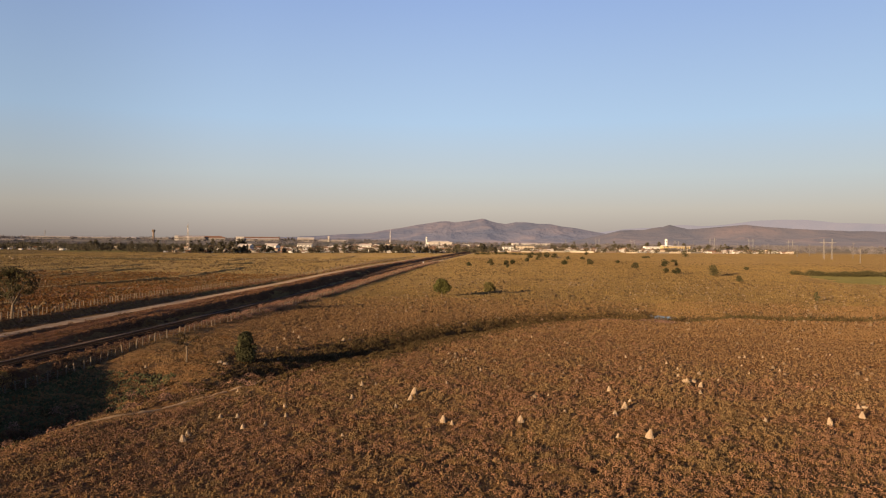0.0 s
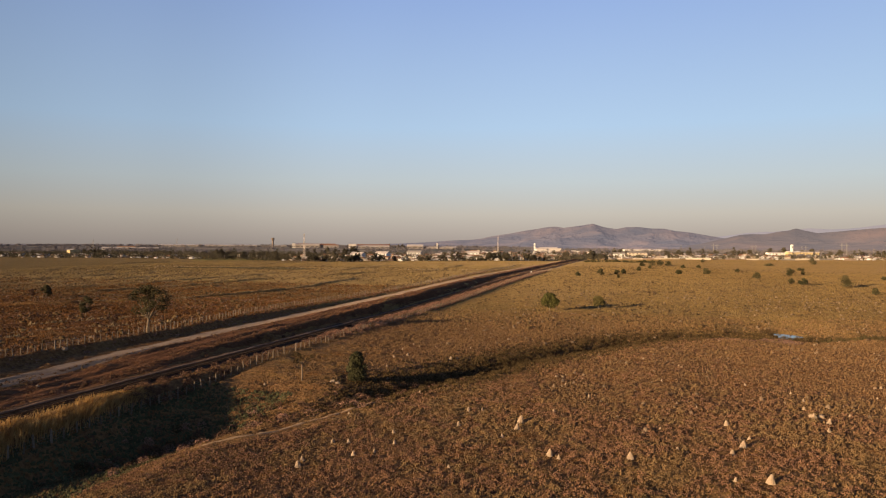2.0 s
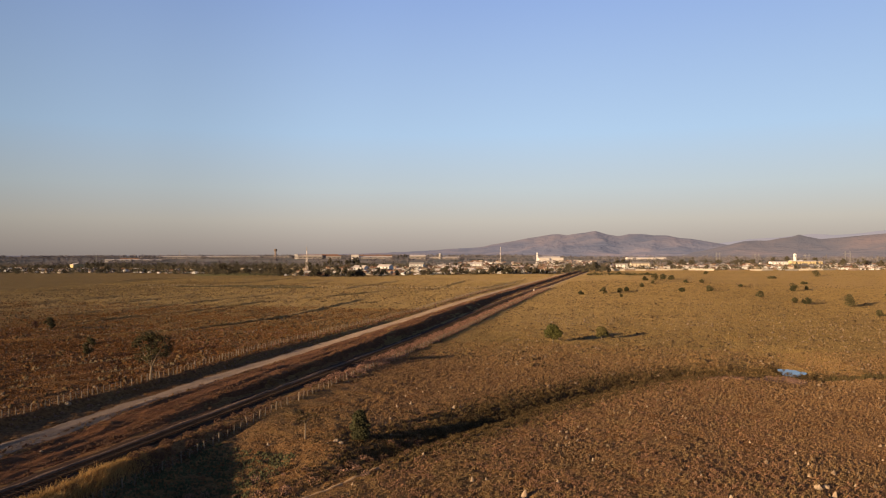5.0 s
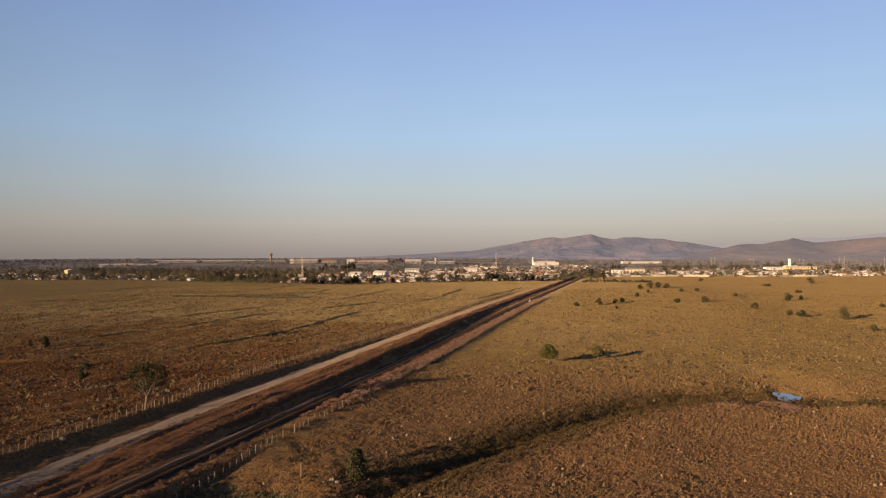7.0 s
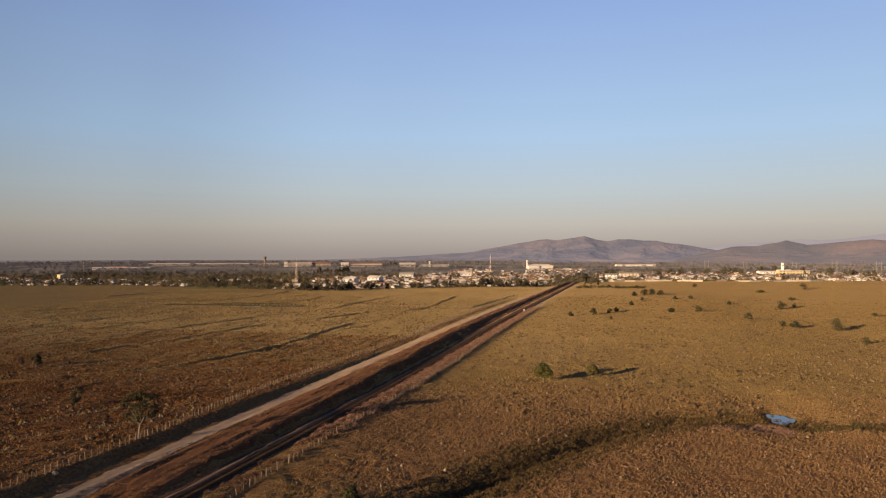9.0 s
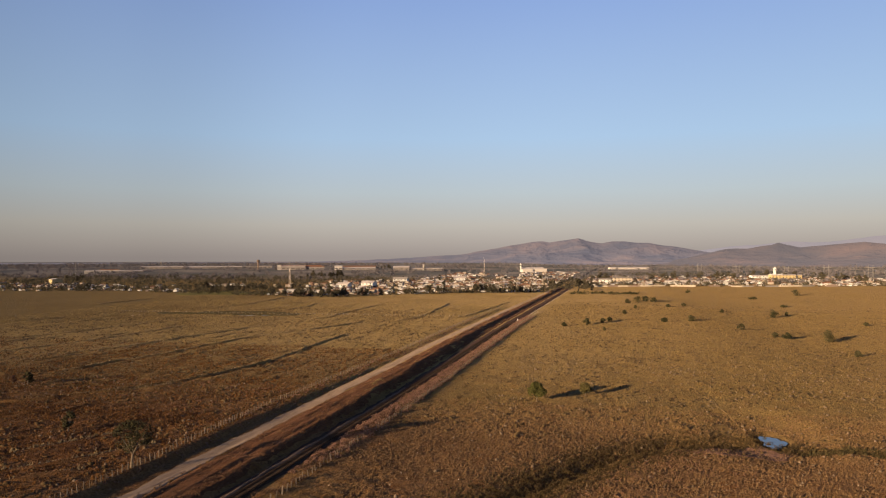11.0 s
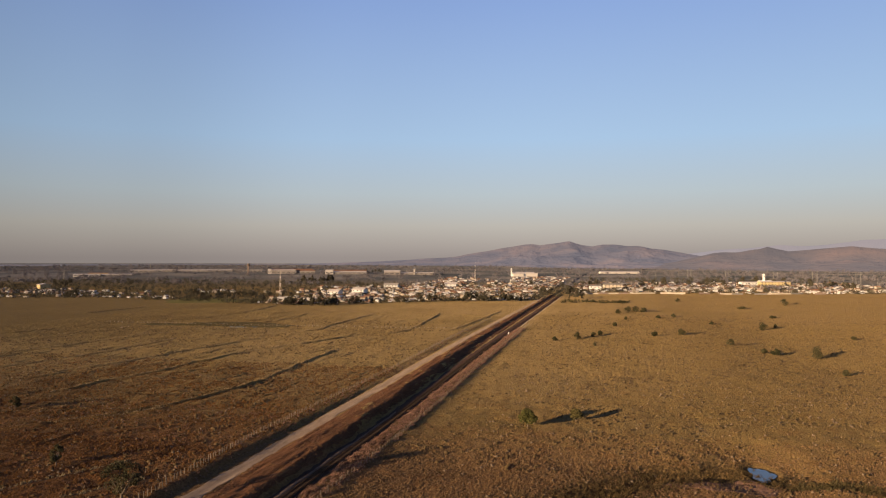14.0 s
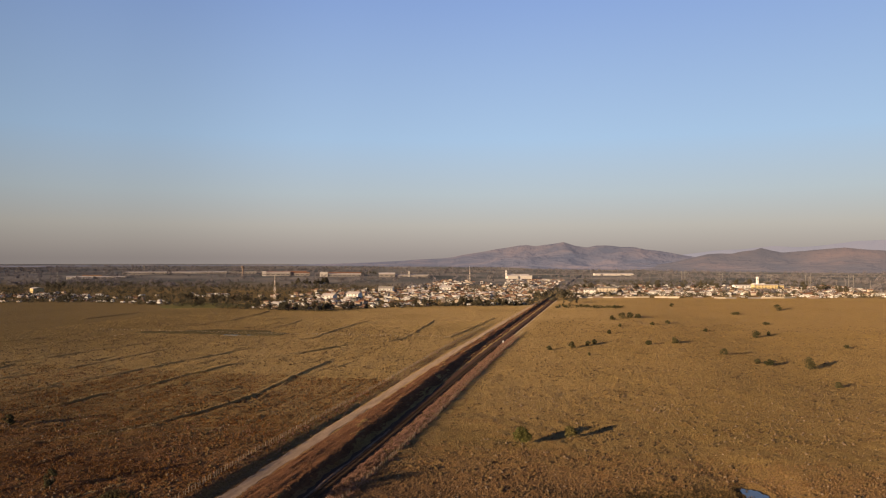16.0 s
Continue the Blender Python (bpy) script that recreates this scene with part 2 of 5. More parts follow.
def let_light_through(m, share):
    """Thin straw: part of the sunlight passes into the far side."""
    nt, lk = m.node_tree.nodes, m.node_tree.links
    b = nt["Principled BSDF"]
    thin, both = nt.new("ShaderNodeBsdfTranslucent"), nt.new("ShaderNodeMixShader")
    both.inputs[0].default_value = share
    lk.new(b.inputs["Base Color"].links[0].from_socket, thin.inputs["Color"])
    lk.new(b.outputs[0], both.inputs[1])
    lk.new(thin.outputs[0], both.inputs[2])
    lk.new(both.outputs[0], nt["Material Output"].inputs["Surface"])


let_light_through(M_TALL, 0.6)
M_BRUSH = simple("reddish_dry_brush", (0.0646, 0.0361, 0.0225), (0.167, 0.0963, 0.0619), 0.6, 1.0, island=0.35)
M_REED = simple("olive_marsh_brush", (0.0428, 0.0297, 0.013), (0.109, 0.0749, 0.036), 0.4, 1.0, island=0.5)
M_WHITE = simple("white_render", (0.504, 0.479, 0.451), (0.722, 0.706, 0.68), 0.25, 0.9, per_object=0.35)
M_CREAM = simple("cream_render", (0.36, 0.295, 0.225), (0.56, 0.48, 0.385), 0.25, 0.9, per_object=0.5)
M_YELLOW = simple("pale_yellow_render", (0.337, 0.267, 0.135), (0.463, 0.369, 0.208), 0.25, 0.9)
M_GREY = simple("bare_block_wall", (0.14, 0.105, 0.085), (0.28, 0.21, 0.17), 0.25, 0.95, per_object=0.4)
M_TILE = simple("terracotta_roof", (0.11, 0.055, 0.035), (0.24, 0.13, 0.085), 0.5, 0.9, per_object=0.4)
M_FIBRE = simple("fibre_cement_roof", (0.12, 0.108, 0.1), (0.27, 0.245, 0.225), 0.5, 0.9, per_object=0.4)
M_METAL = simple("pale_metal_roof", (0.3, 0.26, 0.23), (0.48, 0.42, 0.37), 0.1, 0.6)
M_GLASS = simple("dark_window_glass", (0.02, 0.022, 0.025), (0.05, 0.05, 0.055), 1.0, 0.15)
M_RED = simple("faded_red_mast_paint", (0.468, 0.384, 0.34), (0.598, 0.528, 0.476), 1.0, 0.6)
M_PYLON = simple("galvanised_lattice", (0.13, 0.12, 0.11), (0.23, 0.21, 0.195), 1.0, 0.7, 0, 0.2)
M_RANK = simple("rank_olive_grass", (0.0468, 0.0314, 0.0139), (0.123, 0.0815, 0.0362), 0.3, 1.0, island=0.5)
M_MARSH = simple("dark_marsh_grass", (0.028, 0.024, 0.012), (0.085, 0.064, 0.028), 0.15, 1.0)
# town foliage lightened in its base colour to stand for haze
M_LEAF_FAR = simple("haze_paled_town_leaves", (0.04, 0.037, 0.025), (0.115, 0.098, 0.066), 0.3, 0.9, island=0.5)
M_GREEN = simple("green_crop", (0.05, 0.046, 0.016), (0.11, 0.095, 0.032), 0.1, 1.0)


def water_material():
    m, nt, lk, b = material("still_water", 0.04)
    b.inputs["Base Color"].default_value = (0.02, 0.022, 0.02, 1)
    b.inputs["Specular IOR Level"].default_value = 0.6
    pos = nt.new("ShaderNodeNewGeometry").outputs["Position"]
    bn = nt.new("ShaderNodeBump")
    bn.inputs["Strength"].default_value, bn.inputs["Distance"].default_value = 0.15, 0.02
    lk.new(noise_node(nt, lk, 2.5, 3, 0.5, pos), bn.inputs["Height"])
    lk.new(bn.outputs[0], b.inputs["Normal"])
    return m


def hill_material(name, low, mid, high, air, haze_glow):
    """Bare slopes far off, with haze put in as emission, stronger towards their foot."""
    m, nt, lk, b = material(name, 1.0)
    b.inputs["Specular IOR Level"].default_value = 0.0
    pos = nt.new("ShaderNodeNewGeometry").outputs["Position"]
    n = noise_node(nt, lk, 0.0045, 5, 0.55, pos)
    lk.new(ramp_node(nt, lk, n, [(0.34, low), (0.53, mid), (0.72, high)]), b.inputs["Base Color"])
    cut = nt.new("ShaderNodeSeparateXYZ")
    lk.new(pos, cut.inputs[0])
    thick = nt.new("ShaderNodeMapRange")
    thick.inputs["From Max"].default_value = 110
    thick.inputs["To Min"].default_value, thick.inputs["To Max"].default_value = haze_glow * 1.25, haze_glow
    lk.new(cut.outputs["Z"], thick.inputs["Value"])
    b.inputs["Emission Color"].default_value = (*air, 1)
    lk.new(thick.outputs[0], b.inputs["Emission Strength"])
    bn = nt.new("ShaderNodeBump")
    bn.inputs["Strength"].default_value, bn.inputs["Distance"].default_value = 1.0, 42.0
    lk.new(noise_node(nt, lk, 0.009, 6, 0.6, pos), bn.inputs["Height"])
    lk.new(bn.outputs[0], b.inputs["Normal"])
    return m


M_WATER = water_material()
# distance haze is mixed into these slope colours and their emission
M_HILL = hill_material("hazed_blue_grey_hill_slopes", (0.03, 0.034, 0.05), (0.055, 0.05, 0.06), (0.1, 0.075, 0.072), (0.36, 0.325, 0.365), 0.135)
M_HILL_RED = hill_material("hazed_red_foothill_slopes", (0.02, 0.02, 0.025), (0.036, 0.029, 0.029), (0.064, 0.043, 0.037), (0.39, 0.325, 0.325), 0.15)
M_HILL_FAR = hill_material("hazed_far_mountain_slopes", (0.02, 0.02, 0.026), (0.03, 0.027, 0.03), (0.045, 0.036, 0.036), (0.41, 0.365, 0.385), 0.33)

# ---- terrain ----


def step(a, b, x):
    t = np.clip((x - a) / (b - a), 0, 1)
    return t * t * (3 - 2 * t)


def hash2(i, j, seed):
    h = (i.astype(np.int64) * 374761393 + j.astype(np.int64) * 668265263 + seed * 1442695041) & 0xFFFFFFFF
    h = ((h ^ (h >> 13)) * 1274126177) & 0xFFFFFFFF
    return ((h ^ (h >> 16)) & 0xFFFF) / 65535.0


def vnoise(x, y, size, seed=0):
    """Smooth value noise, -1 to 1, with cells of that size."""
    x, y = x / size, y / size
    i, j = np.floor(x), np.floor(y)
    u, v = x - i, y - j
    u, v = u * u * (3 - 2 * u), v * v * (3 - 2 * v)
    a, b = hash2(i, j, seed), hash2(i + 1, j, seed)
    c, d = hash2(i, j + 1, seed), hash2(i + 1, j + 1, seed)
    return 2 * ((a * (1 - u) + b * u) * (1 - v) + (c * (1 - u) + d * u) * v) - 1


def line_distance(x, y, pts):
    best = np.full(np.shape(x), 1e9)
    for (x0, y0), (x1, y1) in zip(pts, pts[1:]):
        dx, dy = x1 - x0, y1 - y0
        t = np.clip(((x - x0) * dx + (y - y0) * dy) / (dx * dx + dy * dy), 0, 1)
        best = np.minimum(best, np.hypot(x - x0 - t * dx, y - y0 - t * dy))
    return best


RAIL_X = 0.8
GULLY = [(6, 40), (13, 58), (17, 68), (21, 78), (29, 86), (35, 98), (41, 116), (50, 137), (60, 155), (71, 175), (86, 191), (112, 201)]
GULLY_EAST = [(112, 201), (118, 192), (128, 193), (138, 188), (148, 189), (161, 193), (190, 200), (230, 210)]
POND = (112.5, 202.0)
TERRACES = [
    [(-121, 172), (-111, 180), (-103, 189), (-92, 207), (-83, 226), (-80, 241), (-78, 257), (-77, 282), (-79, 311), (-80, 340), (-80, 380)],
    [(-144, 236), (-142, 246), (-144, 265), (-136, 297), (-135, 322), (-131, 345), (-120, 381), (-111, 405), (-102, 424), (-95, 448)],
    [(-184, 278), (-174, 304), (-171, 322), (-167, 341), (-162, 362), (-158, 388), (-150, 420)],
    [(-77, 464), (-71, 482), (-73, 526), (-84, 640)],
    [(-143, 460), (-136, 478), (-140, 526), (-142, 575), (-144, 623)],
    [(-262, 322), (-250, 356), (-246, 392), (-239, 412), (-229, 438)],
    [(-221, 280), (-215, 297), (-208, 328), (-206, 372), (-203, 404)],
    [(-352, 386), (-342, 399), (-334, 414), (-328, 436)],
    [(-277, 555), (-270, 595), (-276, 648), (-288, 710)],
    [(-198, 530), (-200, 575), (-206, 613)],
    [(-40, 500), (-37, 560), (-35, 612), (-34, 680)],
    [(-297, 408), (-291, 422), (-286, 440)],
    [(-412, 570), (-411, 617), (-413, 660)],
    [(-186, 258), (-181, 268), (-176, 280)],
    [(-62, 133), (-54, 146), (-48, 160)],
    [(-53, 119), (-47, 126), (-40, 136), (-34, 148)],
    [(-47, 113), (-43, 117), (-40, 121), (-36, 126)],
    [(-101, 195), (-91, 205), (-81, 222)],
]
PROFILE_X = [-400, -27.2, -26.2, -24.9, -24, -18, -16.5, -7, -6, -4.2, -3.6, 2.7, 5.2, 7.6, 11]
PROFILE_FAR = [2.3, 2.3, 2.2, 1.15, 1.1, 1.1, 1.3, 1.35, 1.15, 0.05, 0.0, 0.0, 0.1, 0.2, 0.0]
PROFILE_END = [0.5, 0.5, 0.55, 0.4, 0.4, 0.4, 0.6, 0.7, 0.5, -0.35, -0.4, -0.4, -0.25, -0.05, 0.0]
PROFILE_NEAR = [2.4, 2.4, 2.3, 1.05, 0.95, 0.75, 0.5, -0.3, -0.3, -0.1, 0.0, 0.1, 0.15, -1.2, -2.0]


def road_x(y):
    """Middle of the dirt road."""
    return np.interp(y, [-40, 107, 165, 230, 330, 740, 1000], [-12, -17.5, -19.4, -20.5, -20.5, -18, -17])


def terrain(x, y):
    """Height of the ground without its tufts."""
    x, y = np.asarray(x, float), np.asarray(y, float)
    # the land rises northward, less so where the eastern pasture dips
    rise = 2.5 * step(200, 480, y) - 3.4 * step(112, 195, x) * step(270, 420, y) * (1 - step(560, 980, y))
    k = step(88, 122, y)
    # the cutting's brink swings away from the rails and deepens further north
    x_profile = x + np.interp(y, [160, 260, 350, 470], [0, 1.5, 3.5, 5]) * step(-3.6, -6.2, x) * step(-20, -15, x)
    far_side = np.interp(x_profile, PROFILE_X, PROFILE_FAR)
    far_side = far_side * (1 + 0.62 * step(125, 240, y) * step(-17.5, -12, x) * (x < 2))
    side = far_side * k + np.interp(x, PROFILE_X, PROFILE_NEAR) * (1 - k)
    # the land levels out northward, first beside the road, then at the cutting
    k = step(310, 470, y) * (x > -23) + step(145, 340, y) * (x <= -23)
    side = side * (1 - k) + np.interp(x_profile, PROFILE_X, PROFILE_END) * k
    z = side + rise
    east = step(7, 11, x)
    low = -2.5 * step(8, 12, x) * (1 - step(20, 31, x)) * (1 - step(86, 112, y))
    z = np.where(x > 10, z * (1 - east) + east * (rise + low - (0.4 + 0.5 * step(95, 125, y)) * step(9, 34, x) + 1.0 * step(195, 235, y) * step(9, 34, x)), z)
    g = line_distance(x, y, GULLY)
    pd = np.hypot((x - POND[0]) / 4.2, (y - POND[1]) / 8.5)
    dry = step(1.1, 2.6, pd)
    z = z - dry * np.where(x > 5, 1.0 * np.exp(-(g / 9.0) ** 2) + 0.95 * np.exp(-(g / 2.8) ** 2) * step(4, 9, x), 0)
    z = z - step(0.9, 1.5, pd) * 0.8 * np.exp(-(line_distance(x, y, GULLY_EAST) / 2.6) ** 2) * (x > 40)
    z = z - 1.3 * (1 - step(1.2, 4.5, pd))
    z = z - 0.7 * (1 - step(0.75, 1.25, pd))
    z = z - 0.5 * np.exp(-((x + 200) / 40.0) ** 2 - ((y - 486) / 14.0) ** 2)
    z = z + step(1250, 1800, y) * (4.0 + 8.0 * step(-150, -500, x))
    z = z + 0.35 * vnoise(x, y, 42, 3) * step(14, 40, x) + 0.22 * vnoise(x, y, 13, 4) * step(12, 25, x) + 0.15 * vnoise(x, y, 5.5, 6) * step(12, 25, x) * step(170, 230, y) + 0.2 * vnoise(x, y, 30, 5) * step(-38, -60, x)
    return z


def height(x, y):
    return float(terrain(np.array([x]), np.array([y]))[0])


def relief(x, y):
    """Tussocks and hoof-trodden humps."""
    amp = 0.2 + 0.12 * vnoise(x, y, 20, 8)
    close = step(12, 22, x) * (1 - step(170, 230, y))
    amp = amp * (1 - 0.05 * close)
    off = np.abs(x - RAIL_X) < 3.4
    road = np.abs(x - road_x(y)) < 2.9
    pd = np.hypot((x - POND[0]) / 5.0, (y - POND[1]) / 9.5)
    amp = np.where(off, 0.015, np.where(road, 0.02, amp)) * step(0.9, 1.3, pd)
    a = 1 - np.abs(vnoise(x, y, 1.1, 11))
    b = vnoise(x, y, 0.62, 12)
    c = vnoise(x, y, 3.1, 13)
    rows = vnoise(x, y / 5, 2.6, 14) * step(-30, -50, x) * 0.9
    ruts = 0.42 * vnoise(x, y / 9, 1.4, 15) * ((x > -17.5) & (x < -5.5))
    return ruts + amp * (0.9 * a + (0.55 + 0.25 * close) * b + (0.8 - 0.35 * close) * c + rows - 0.4)


def axis(stops):
    """Grid lines with spacing that goes from stop to stop: (position, spacing)."""
    out, x = [], stops[0][0]
    ps, ss = zip(*stops)
    while x < ps[-1]:
        out.append(x)
        x += float(np.interp(x, ps, ss))
    out.append(ps[-1])
    return np.array(out)


def mesh_object(name, verts, faces, mat, smooth=True):
    me = bpy.data.meshes.new(name)
    verts = np.asarray(verts, np.float32)
    faces = np.asarray(faces, np.int32)
    me.vertices.add(len(verts))
    me.vertices.foreach_set("co", verts.ravel())
    n = faces.shape[1]
    me.loops.add(faces.size)
    me.loops.foreach_set("vertex_index", faces.ravel())
    me.polygons.add(len(faces))
    me.polygons.foreach_set("loop_start", np.arange(0, faces.size, n, dtype=np.int32))
    me.polygons.foreach_set("use_smooth", np.full(len(faces), smooth))
    me.update(calc_edges=True)
    me.validate()
    me.materials.append(mat)
    return new(name, me)


def grid_faces(nx, ny):
    i = np.arange(nx - 1)[None, :] + (np.arange(ny - 1) * nx)[:, None]
    return np.stack([i, i + 1, i + 1 + nx, i + nx], -1).reshape(-1, 4)


def build_ground():
    xs = axis([(-4900, 240), (-1500, 40), (-420, 4), (-300, 2.1), (-60, 1.5), (-40, 0.7), (-20, 0.65), (125, 0.75), (190, 1.8), (420, 5), (1500, 40), (4900, 240)])
    ys = axis([(-900, 120), (0, 12), (36, 1), (44, 0.6), (130, 0.75), (230, 1.9), (520, 5), (1200, 12), (2500, 80), (4900, 240)])
    gx, gy = np.meshgrid(xs, ys)
    z = terrain(gx, gy) + relief(gx, gy) * (1 - step(500, 900, gy)) * (1 - step(450, 800, np.abs(gx)))
    v = np.stack([gx, gy, z], -1).reshape(-1, 3)
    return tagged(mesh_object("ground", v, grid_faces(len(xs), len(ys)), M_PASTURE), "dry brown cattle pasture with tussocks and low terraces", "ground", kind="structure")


build_ground()


def strip(name, x0, x1, y0, y1, mat, lift, wob, seed, nx=14, left_road=0, right_road=0):
    """A ribbon of other ground along the railway, with ragged edges."""
    ys = axis([(y0, 0.8), (180, 0.9), (400, 3), (y1, 8)])
    u = np.linspace(0, 1, nx)
    gu, gy = np.meshgrid(u, ys)
    a = x0 + left_road * road_x(gy) + wob * vnoise(gy, gy * 0, 3.0, seed) + wob * vnoise(gy, gy * 0, 11.0, seed + 1)
    b = x1 + right_road * road_x(gy) + wob * vnoise(gy, gy * 0, 3.0, seed + 2) + wob * vnoise(gy, gy * 0, 11.0, seed + 3)
    gx = a + (b - a) * gu
    edge = np.minimum(gu, 1 - gu) * 2
    z = terrain(gx, gy) + relief(gx, gy) * 0.6 + lift * np.minimum(1, edge * 6) - 0.12 * (edge < 0.01)
    return mesh_object(name, np.stack([gx, gy, z], -1).reshape(-1, 3), grid_faces(nx, len(ys)), mat)


def build_banks():
    """Low ploughed contour banks across the western pasture, each a steep little ridge."""
    def ridge(pts, tall, wide, seed):
        p = np.array(pts, float)
        d = np.concatenate([[0], np.cumsum(np.hypot(*np.diff(p, axis=0).T))])
        u = np.arange(0, d[-1], 1.3)
        x, y = np.interp(u, d, p[:, 0]), np.interp(u, d, p[:, 1])
        x = x + 1.3 * vnoise(u, u * 0, 14, seed) + 0.5 * vnoise(u, u * 0, 4, seed + 1)
        tx, ty = np.gradient(x), np.gradient(y)
        n = np.hypot(tx, ty)
        nx, ny = ty / n, -tx / n
        grow = tall * np.clip(0.85 + 0.28 * vnoise(u, u * 0, 9, seed + 2) + 0.22 * vnoise(u, u * 0, 2.6, seed + 3), 0.45, 1.4) * np.minimum(1, np.minimum(u, u[-1] - u) / 5 + 0.05)
        w = np.array([-1.5, -0.9, -0.4, 0.0, 0.28, 0.55, 0.95]) * wide
        up = np.array([-0.25, 0.35, 0.85, 1.0, 0.8, 0.3, -0.25])
        gx, gy = x[:, None] + nx[:, None] * w, y[:, None] + ny[:, None] * w
        gz = terrain(gx, gy) + grow[:, None] * up + 0.09 * vnoise(gx, gy, 0.9, seed + 4) - 0.05
        return np.stack([gx, gy, gz], -1).reshape(-1, 3), grid_faces(7, len(u))
    for i, t in enumerate(TERRACES):
        v, f = ridge(t, (0.85, 0.8, 0.68, 0.75, 0.66, 0.6, 0.55, 0.6, 0.66, 0.55, 0.65, 0.55, 0.6, 0.5, 0.5, 0.6, 0.7, 0.55)[i], 1.9, 300 + 9 * i)
        tagged(mesh_object("contour_bank", v, f, M_PASTURE), "low grassed contour bank across the western pasture", "bank", kind="structure")
    pick = random.Random(8)
    V, F, k = [], [], 0
    for i in range(620):
        x, y = pick.uniform(-330, -36), 95 + 520 * pick.random() ** 1.3
        n = pick.uniform(7, 30)
        v, f = ridge([(x, y), (x + n * pick.uniform(-0.1, 0.35), y + n)], pick.uniform(0.16, 0.42), pick.uniform(0.45, 0.8), 700 + 5 * i)
        V.append(v)
        F.append(f + k)
        k += len(v)
    tagged(mesh_object("trodden_ridges", np.concatenate(V), np.concatenate(F), M_PASTURE), "short trodden ridges in the western pasture", "ridges", kind="stuff")


build_banks()

tagged(strip("road", -2.5, 2.5, -40, 1000, M_ROAD, 0.06, 0.4, 70, 16, 1, 1), "pale packed dirt road beside the railway", "road", kind="structure")
tagged(strip("verge", 2.8, -4.8, -40, 1000, M_VERGE, 0.14, 0.5, 80, 40, 1, 0), "red bare earth verge between road and railway", "verge", kind="structure")


BRINK_TRAIL = [(54, 126), (48.6, 118.7), (43.7, 111), (40.5, 102.6), (37.7, 90.1), (35.6, 82.1), (32.2, 74), (28, 66)]


def build_trail(pts, y0, y1, label, wide=1.0, mat=M_PATH):
    pts = np.array(pts, float)
    y = np.arange(y0, y1, 0.8)
    x = np.interp(y, pts[::-1, 1], pts[::-1, 0]) + 0.8 * vnoise(y, y * 0, 9, 95) + 0.4 * vnoise(y, y * 0, 3, 96)
    w = np.array([-0.34, -0.16, 0.16, 0.34]) * wide
    gx, gy = x[:, None] + w, np.repeat(y[:, None], 4, 1)
    gz = terrain(gx, gy) + relief(gx, gy) + np.array([-0.1, 0.05, 0.05, -0.1])
    tagged(mesh_object("path", np.stack([gx, gy, gz], -1).reshape(-1, 3), grid_faces(4, len(y)), mat), label, "path", kind="structure")


build_trail([(109, 514), (100, 401), (94.3, 329), (96.2, 291), (99.3, 257), (103, 234), (106.4, 212)], 213, 514, "narrow winding cattle trail of bare earth")
build_trail(BRINK_TRAIL, 66, 126, "pale cattle trail on the brink of the gully", 1.5, M_TRAIL)
tagged(strip("path", 3.4, 4.8, 450, 1000, M_PATH_PALE, 0.1, 0.3, 76, 6), "pale bare track along the far railway fence", "path", kind="structure")
# reaches past the ballast to lay the cutting's shade on its floor
tagged(strip("ballast_bed", -3.6, 3.1, -40, 1040, M_BALLAST, 0.2, 0.4, 90, 12), "dark stone ballast bed, widened and darkened for the cutting's shade", "ballast", kind="structure")
tagged(strip("ballast_shoulder", -1.75, -0.85, -40, 240, M_SHOULDER, 0.4, 0.3, 94, 6), "dusty shoulder of pale stones along the track", "ballast", kind="structure")

# ---- small builders ----


def part(name, bm, mat, parent=None, label="", smooth=False):
    me = bpy.data.meshes.new(name)
    bm.to_mesh(me)
    bm.free()
    me.materials.append(mat)
    if smooth:
        me.polygons.foreach_set("use_smooth", np.full(len(me.polygons), True))
    ob = new(name, me)
    if parent:
        ob.parent = parent
    if label:
        tagged(ob, label)
    return ob


def box(bm, x0, y0, z0, x1, y1, z1):
    v = [bm.verts.new((x, y, z)) for z in (z0, z1) for x, y in ((x0, y0), (x1, y0), (x1, y1), (x0, y1))]
    for f in ((0, 3, 2, 1), (4, 5, 6, 7), (0, 1, 5, 4), (1, 2, 6, 5), (2, 3, 7, 6), (3, 0, 4, 7)):
        bm.faces.new([v[i] for i in f])


def tube(bm, pts, radii, sides=6):
    rings = []
    for k, (p, r) in enumerate(zip(pts, radii)):
        p = Vector(p)
        d = (Vector(pts[min(k + 1, len(pts) - 1)]) - Vector(pts[max(k - 1, 0)])).normalized()
        a = d.cross(Vector((0.3, 1, 0.2))).normalized()
        b = d.cross(a)
        rings.append([bm.verts.new(p + r * (math.cos(2 * math.pi * i / sides) * a + math.sin(2 * math.pi * i / sides) * b)) for i in range(sides)])
    for r0, r1 in zip(rings, rings[1:]):
        for i in range(sides):
            bm.faces.new((r0[i], r0[(i + 1) % sides], r1[(i + 1) % sides], r1[i]))
    bm.faces.new(rings[-1])
    bm.faces.new(rings[0][::-1])


def empty(name, x=0, y=0, z=0, turn=0):
    ob = new(name)
    ob.matrix_basis = pose(x, y, z, 0, 0, turn)
    return ob


